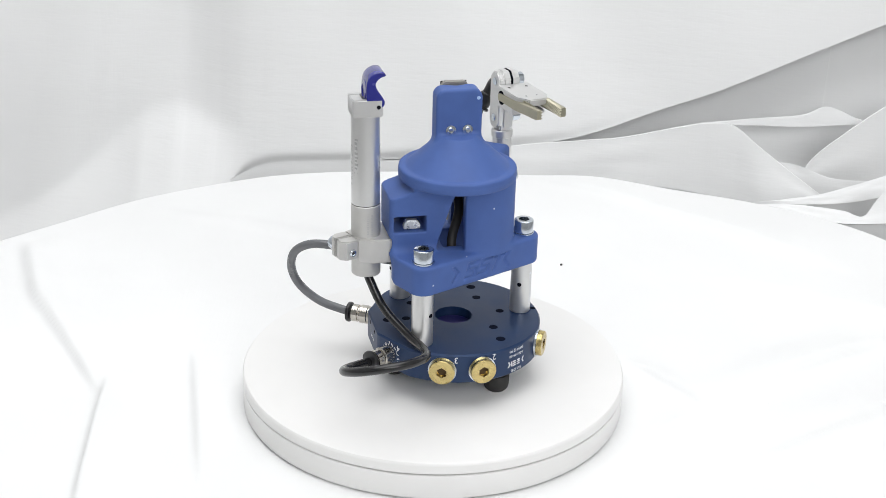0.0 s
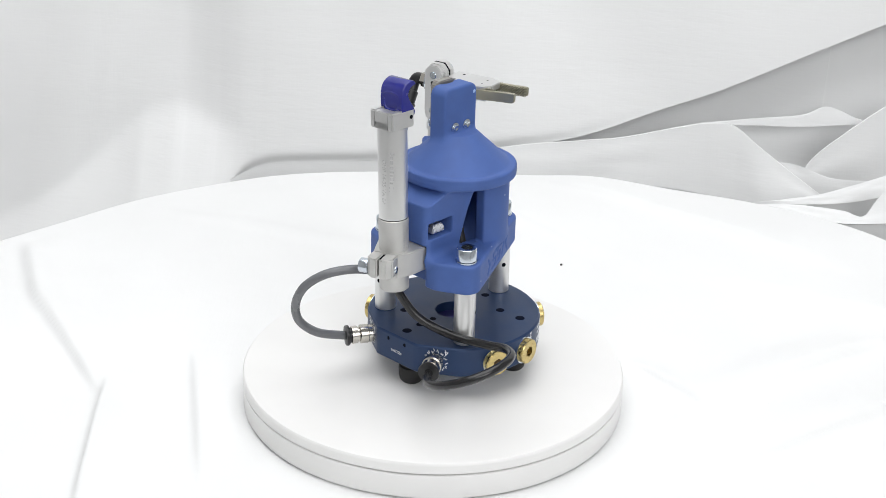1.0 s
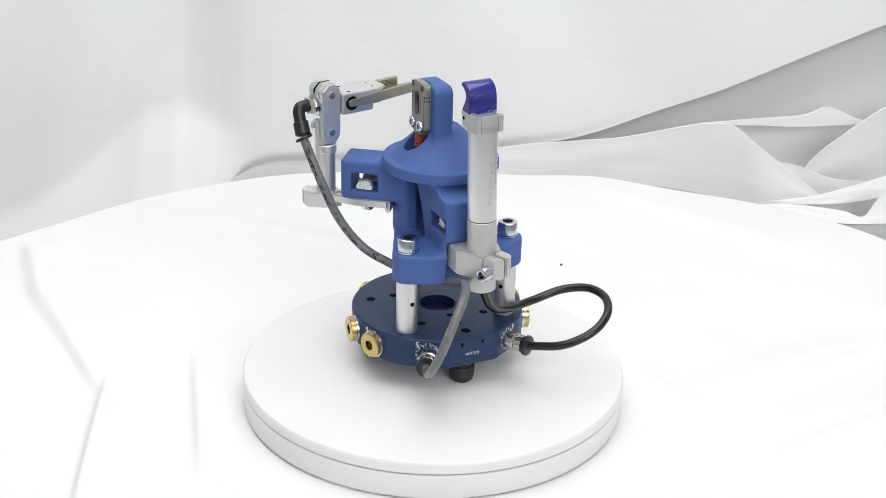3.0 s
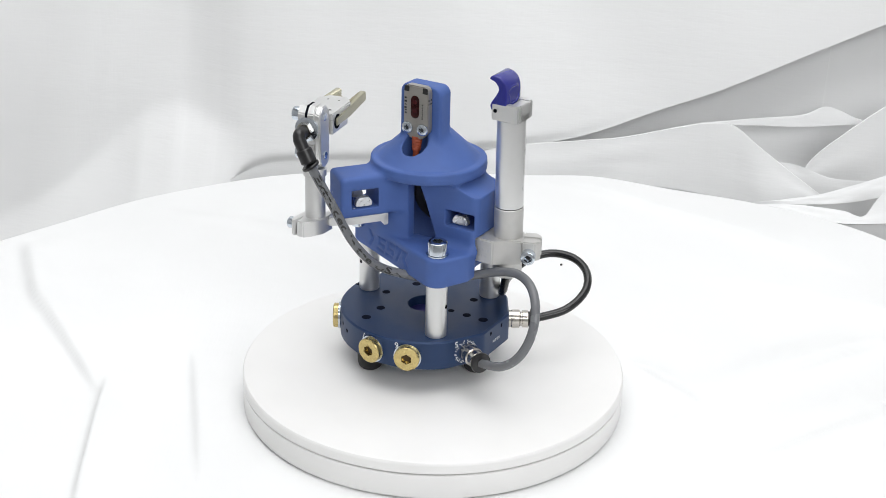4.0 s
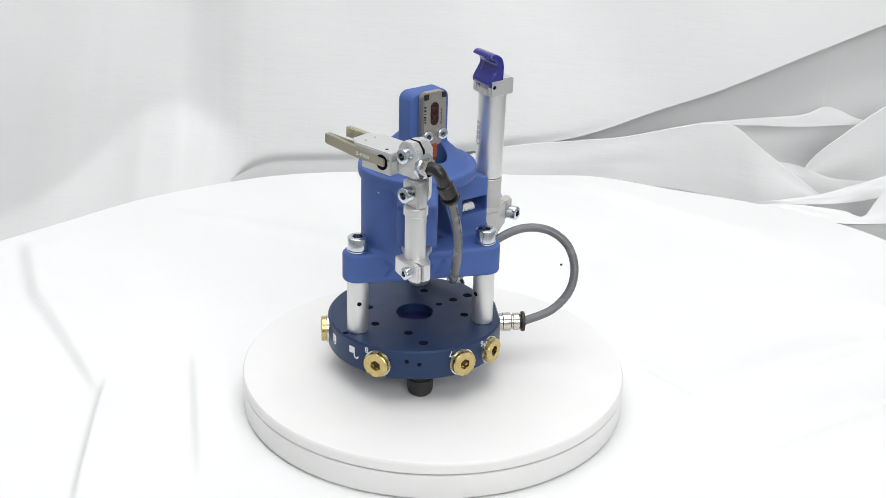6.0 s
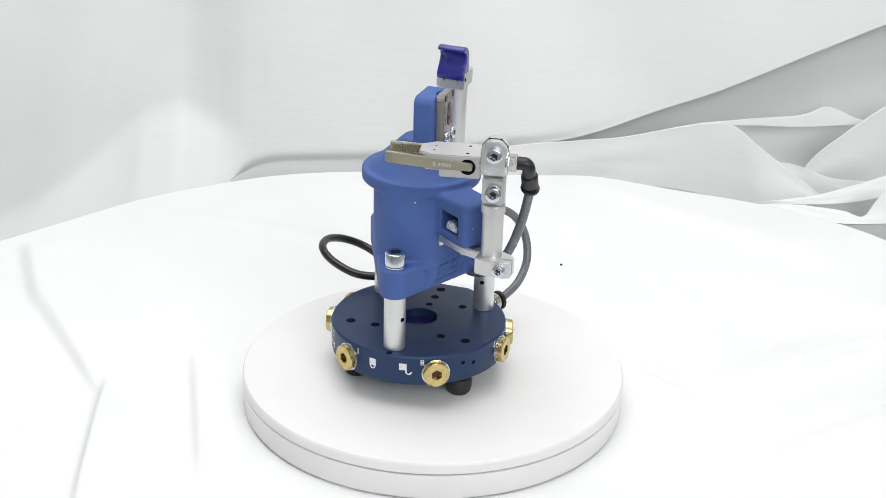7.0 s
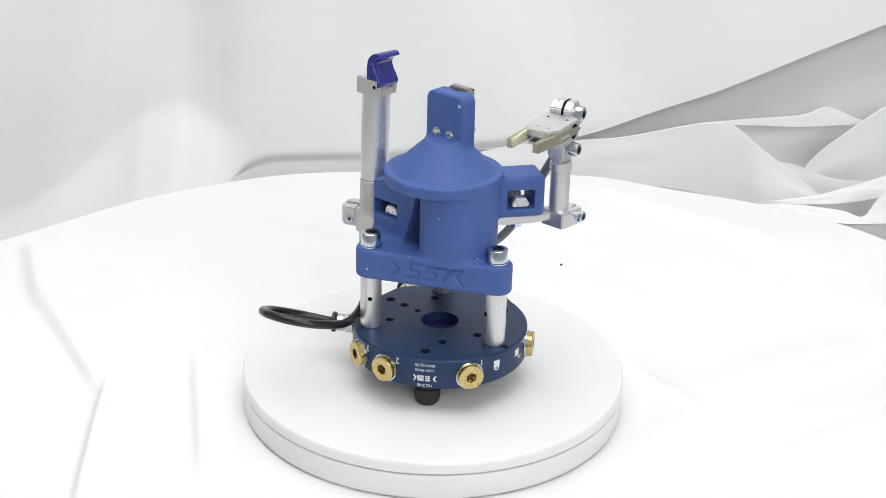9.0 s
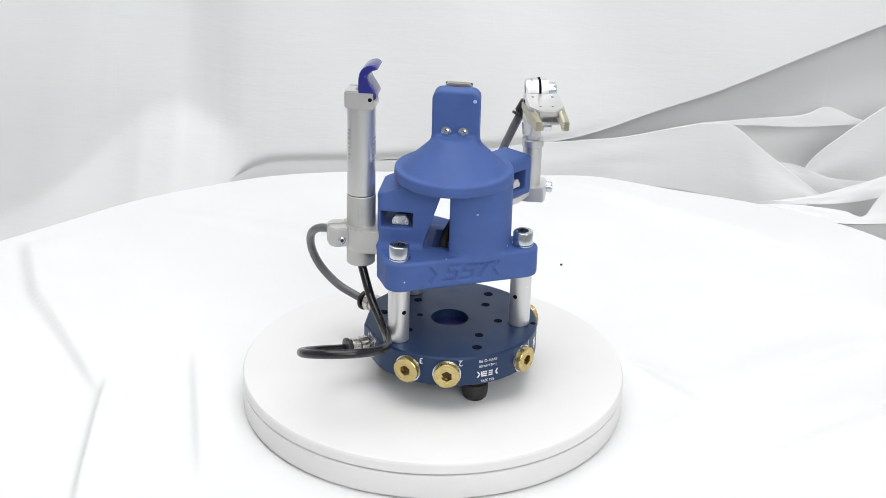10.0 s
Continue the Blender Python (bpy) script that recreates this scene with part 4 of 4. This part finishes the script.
GREY = [(27.6, 63.3, 90.9), (18.7, 57.5, 70.1), (12.6, 49.9, 50.4), (6.0, 39.4, 35.8), (-4.0, 27.2, 28.3), (-17.6, 17.8, 25.5), (-31.9, 11.4, 28.6), (-46.5, 10.2, 34.0), (-60.1, 13.8, 37.8), (-71.5, 20.8, 36.4), (-78.4, 28.5, 29.3), (-79.6, 34.0, 18.2), (-74.9, 36.5, 6.4), (-64.5, 34.5, -3.0), (-50.2, 29.0, -7.9)]
hose = part("grey_hose", sweep(spline(GREY), 2.25), M_TUBE_GREY, tool, "translucent grey air hose with printed lettering")
BLACK = [(-47.0, -1.5, 31.0), (-39.8, -11.0, 14.2), (-31.2, -26.2, 6.1), (-25.8, -43.4, 5.2), (-27.8, -59.3, 9.3), (-36.9, -69.9, 12.2), (-50.0, -72.3, 11.9), (-61.2, -66.7, 8.3), (-66.3, -55.0, 2.7), (-62.2, -40.8, -3.4), (-49.2, -28.6, -7.6)]
part("black_hose", sweep(spline(BLACK), 2.2), M_TUBE_BLACK, tool, "glossy black air hose")


# ---- markings and small drilled holes ----


def rim_mark(name, items, angle, z, mat=M_WHITE_INK, flip=180, r=45.16, label=""):
    """Flat marks on the rim of the base plate; items are bmeshes in the mark's own plane."""
    bm = bmesh.new()
    for it in items:
        tmp = bpy.data.meshes.new("tmp")
        it.to_mesh(tmp)
        it.free()
        bm.from_mesh(tmp)
        bpy.data.meshes.remove(tmp)
    # wrap round the rim
    f = on_rim(angle, z, r, flip)
    bmesh.ops.transform(bm, matrix=Matrix.Rotation(radians(flip), 4, "Z"), verts=bm.verts)
    for v in bm.verts:
        a = radians(angle) + v.co.x / r
        rr = plate_radius(a) + 0.08 + v.co.z
        v.co = (rr * math.cos(a), rr * math.sin(a), z + v.co.y)
    return part(name, bm, mat, plate, label, smooth=False)


def flat_rect(x0, x1, y0, y1):
    return block(x0, x1, y0, y1, -0.03, 0.05, 0)


def shackle(cx, cy, r, w, a0=0, a1=180):
    bm = bmesh.new()
    n = 12
    pr = None
    for k in range(n + 1):
        a = radians(a0 + (a1 - a0) * k / n)
        q = [bm.verts.new((cx + q_ * math.cos(a), cy + q_ * math.sin(a), 0.04)) for q_ in (r - w, r)]
        if pr:
            bm.faces.new((pr[0], pr[1], q[1], q[0]))
        pr = q
    return bm


for text, a in (("1", -22), ("2", -76.5), ("3", -101.5), ("4", -142.0), ("5", 142.0), ("6", 102.5), ("7", 77.5), ("8", 22.0)):
    rim_mark("port_number", [writing(text, 4.6, Matrix())], a, -2.6, label="white engraved port number")
rim_mark("serial_text", [writing("F22 2101", 2.1, Matrix())], 180, -9.0, label="white engraved text")
rim_mark("type_text", [writing("F22 3742", 2.0, Matrix.Translation((0, 5.6, 0))), writing("1-021-09-00", 2.0, Matrix.Translation((0, -2.6, 0))), writing("SWH Q 90", 2.2, Matrix.Translation((0, -5.4, 0)))], -58.4, -8.0, label="white engraved type text")
logo = []
for x0 in (-2.6, 0.4):
    for y0 in (0.0, 1.1, 2.2):
        logo.append(flat_rect(x0, x0 + 2.2, y0, y0 + 0.7))
for s in (-1, 1):
    for t in (-1, 1):
        logo.append(prism([(s * 4.0, 1.45), (s * 4.9, 1.45), (s * 5.9, 1.45 + t * 1.6), (s * 5.0, 1.45 + t * 1.6)], -0.03, 0.05))
logo.append(prism([(3.0, 0), (3.9, 0), (3.4, 2.9), (2.7, 2.9)], -0.03, 0.05))
rim_mark("maker_mark", logo, -58.4, -8.4, label="white engraved maker's mark")
rim_mark("lock_mark", [flat_rect(-1.8, 1.8, -3.2, 0.6), shackle(0, 0.6, 1.7, 0.75), ], -10.4, -7.2, label="white closed padlock mark")
rim_mark("unlock_mark", [flat_rect(-1.2, 2.6, -3.4, 0.2), shackle(-2.2, 0.9, 1.7, 0.75, 0, 180), flat_rect(-1.25, -0.5, 0.0, 0.9)], 10.8, -7.2, label="white open padlock mark")
for a in (149, -149):
    dashes = []
    for k in range(34):
        b = 2 * math.pi * k / 34 + random.uniform(-0.08, 0.08)
        q = random.uniform(4.9, 6.2)
        m = Matrix.Translation((q * math.cos(b), q * math.sin(b), 0.01)) @ Matrix.Rotation(b + random.uniform(-0.7, 0.7), 4, "Z")
        dashes.append(block(-random.uniform(0.3, 0.9), random.uniform(0.3, 0.9), -0.16, 0.16, -0.03, 0.05, 0, m))
    rim_mark("sealant_trace", dashes, a, -7.8, label="white scratches round the fitting")
# rim and pin holes are black discs, their shade put into the colour
for a, z in ((172.0, -3.4), (188.0, -3.4), (49.0, -5.5), (57.0, -7.0)):
    f = on_rim(a, z, plate_radius(radians(a)))
    part("rim_hole", lathe([(0, 0.06), (0.9, 0.06), (1.1, 0.0), (1.1, -0.3), (0, -0.3)], f, 18), M_DARK, plate, "small hole, its shade painted as a dark disc")
for q, dirs, ob in zip(POSTS, ((-52, 128), (-115, 65), (5, 187)), posts):
    for d in dirs:
        f = on_rim(d, 16.6, 5.42)
        f = Matrix.Translation((q[0], q[1], 0)) @ f
        part("pin_hole", lathe([(0, 0.04), (1.0, 0.04), (1.15, 0.0), (1.15, -0.6), (0, -0.6)], f, 18), M_DARK, ob, "small pin hole, its shade painted as a dark disc")


def wrapped(name, bm, at, r, angle, z, mat, parent, turn=0.0, label=""):
    """Marks laid round an upright rod."""
    bmesh.ops.transform(bm, matrix=Matrix.Rotation(radians(turn), 4, "Z"), verts=bm.verts)
    for v in bm.verts:
        a = radians(angle) + v.co.x / r
        rr = r + v.co.z
        v.co = (at[0] + rr * math.cos(a), at[1] + rr * math.sin(a), z + v.co.y)
    return part(name, bm, mat, parent, label, smooth=False)


def bars(rows, height, pitch, seed, length):
    """Rows of short bars that stand for small illegible lettering."""
    rnd = random.Random(seed)
    bm = bmesh.new()
    for k in range(rows):
        x = -length / 2
        while x < length / 2:
            w = rnd.uniform(0.35, 0.8) * height
            block(x, x + w, k * pitch, k * pitch + height * rnd.uniform(0.7, 1.0), -0.02, 0.04, 0, None, bm)
            x += w + height * rnd.uniform(0.25, 0.7)
    return bm


wrapped("post_marking", bars(2, 1.5, 2.4, 4, 20.0), POSTS[1], 5.42, -14, 13.0, M_WHITE_INK, posts[1], 90, "pale laser marking")
bm = writing("DHP 14-35 VA EP", 3.0, Matrix(), 0.03)
wrapped("cylinder_marking", bm, (CX, CY - 0.1), 7.14, 188, 86.0, M_GREY_INK, cyl, -90, "grey engraved type marking")
wrapped("cylinder_marking", bars(1, 2.2, 2.4, 8, 26.0), (CX, CY - 0.1), 7.14, 212, 88.0, M_GREY_INK, cyl, -90, "grey engraved marking")
bm = bmesh.new()
for k in range(3):
    x = -3.9 + 2.7 * k
    for y0 in (-1.8, -0.4, 1.0):
        prism([(x - 0.25 * y0, y0), (x + 1.9 - 0.25 * y0, y0), (x + 1.7 - 0.25 * y0, y0 + 0.8), (x - 0.2 - 0.25 * y0, y0 + 0.8)], -0.02, 0.04, None, 0, 1, bm)
for s in (-1, 1):
    for t in (-1, 1):
        prism([(s * 6.6, 0), (s * 5.6, 0), (s * 4.6, t * 2.2), (s * 5.4, t * 2.2)], -0.02, 0.04, None, 0, 1, bm)
wrapped("maker_mark", bm, (CX, CY - 0.2), 7.14, -12, 90.5, M_GREY_INK, cyl, -90, "grey engraved maker's mark")
wrapped("date_code", writing("J22 0404", 2.2, Matrix()), (CX, CY - 0.2), 7.14, -38, 88.0, M_WHITE_INK, cyl, -90, "pale engraved date code")
wrapped("cylinder_marking", bars(2, 1.2, 2.0, 12, 14.0), (CX, CY - 1.1), 7.34, -72, 55.0, M_GREY_INK, cyl, 90, "grey engraved marking")
bm = bars(1, 1.35, 2, 5, 9.0)
bmesh.ops.transform(bm, matrix=Matrix.Translation((5.2, 13.62, 112.0)) @ Matrix.Rotation(radians(90), 4, "X") @ Matrix.Rotation(radians(-90), 4, "Z"), verts=bm.verts)
part("sensor_marking", bm, M_PRINT_INK, sensor, "black printed lettering", smooth=False)
bm = bars(1, 0.8, 2, 6, 8.0)
bmesh.ops.transform(bm, matrix=Matrix.Translation((-4.2, 13.62, 110.0)) @ Matrix.Rotation(radians(90), 4, "X") @ Matrix.Rotation(radians(-90), 4, "Z"), verts=bm.verts)
part("sensor_marking", bm, M_PRINT_INK, sensor, "black printed lettering", smooth=False)
bm = bars(2, 1.1, 1.8, 7, 3.4)
bmesh.ops.transform(bm, matrix=Matrix.Translation((-7.02, 11.4, 114.0)) @ Matrix.Rotation(radians(90), 4, "X") @ Matrix.Rotation(radians(-90), 4, "Y"), verts=bm.verts)
part("sensor_marking", bm, M_PRINT_INK, sensor, "black printed lettering", smooth=False)
bm = writing("B-40860", 2.6, Matrix(), 0.03)
bmesh.ops.transform(bm, matrix=YAW @ Matrix.Translation((47.75, 25.5, 105.4)) @ Matrix.Rotation(radians(-2.8), 4, "Z") @ Matrix.Rotation(radians(90), 4, "Z") @ Matrix.Rotation(radians(90), 4, "X"), verts=bm.verts)
part("finger_marking", bm, M_WHITE_INK, grip, "pale engraved lettering", smooth=False)
bm = bmesh.new()
for k in range(3):
    for y0 in (-1.5, -0.3, 0.9):
        prism([(-3.2 + 2.0 * k - 0.3 * y0, y0), (-1.8 + 2.0 * k - 0.3 * y0, y0), (-2.0 + 2.0 * k - 0.3 * y0, y0 + 0.7), (-3.4 + 2.0 * k - 0.3 * y0, y0 + 0.7)], -0.02, 0.04, None, 0, 1, bm)
bmesh.ops.transform(bm, matrix=YAW @ Matrix.Translation((42.22, GY - 0.5, 102.6)) @ Matrix.Rotation(radians(90), 4, "Z") @ Matrix.Rotation(radians(90), 4, "X") @ Matrix.Rotation(radians(35), 4, "Z"), verts=bm.verts)
part("maker_mark", bm, M_WHITE_INK, joint, "pale engraved maker's mark", smooth=False)
bm = bars(2, 1.6, 3.0, 10, 9.0)
bmesh.ops.transform(bm, matrix=Matrix.Translation((-37.5, 11.42, 41.0)) @ Matrix.Rotation(radians(180), 4, "Z") @ Matrix.Rotation(radians(90), 4, "X"), verts=bm.verts)
part("clamp_marking", bm, M_GREY_INK, clamp, "pale engraved lettering", smooth=False)


def hose_text():
    """Black lettering printed along the grey hose."""
    path = spline(GREY)
    lengths = [0.0]
    for a, b in zip(path, path[1:]):
        lengths.append(lengths[-1] + (b - a).length)
    bm = writing("Extruded in the USA", 4.6, Matrix(), 0.0, 0.14)
    half = max(v.co.x for v in bm.verts)
    out = Vector((-0.55, 0.80, 0.25)).normalized()
    for v in bm.verts:
        s = 42.0 + v.co.x / half * 38.0
        k = next((i for i in range(1, len(lengths)) if lengths[i] >= s), len(lengths) - 1)
        t = (s - lengths[k - 1]) / max(lengths[k] - lengths[k - 1], 1e-6)
        c = path[k - 1].lerp(path[k], t)
        tan = (path[k] - path[k - 1]).normalized()
        n = (out - tan * out.dot(tan)).normalized()
        side = n.cross(tan)
        a = v.co.y / 2.25
        v.co = c + (n * math.cos(a) + side * math.sin(a)) * 2.28
    part("printed_text", bm, M_PRINT_INK, hose, "black printed lettering", smooth=False)


hose_text()

part("scuff", lathe([(0, 0.08), (0.8, 0.08), (1.0, 0.0), (0, 0.0)], oriented((9.4, -0.88, 117.5), (0, -1, 0)), 14), material("pale_blue_scuff", (0.35, 0.5, 0.75), 0.5), house, "pale blue scuff mark")


def motions():
    turn, offset, first = 34.0045, Vector((9.75, -3.425, 0)) * 0.001, 13.335
    rows, spins = [], []
    for k in range(41):
        t = k * 0.25
        m = Matrix.Rotation(radians(turn * t), 4, "Z")
        rows.append((t, m @ Matrix.Translation(offset) @ Matrix.Rotation(radians(first), 4, "Z")))
        spins.append((t, m))
    walk(tool, rows)
    walk(platter, spins)


motions()
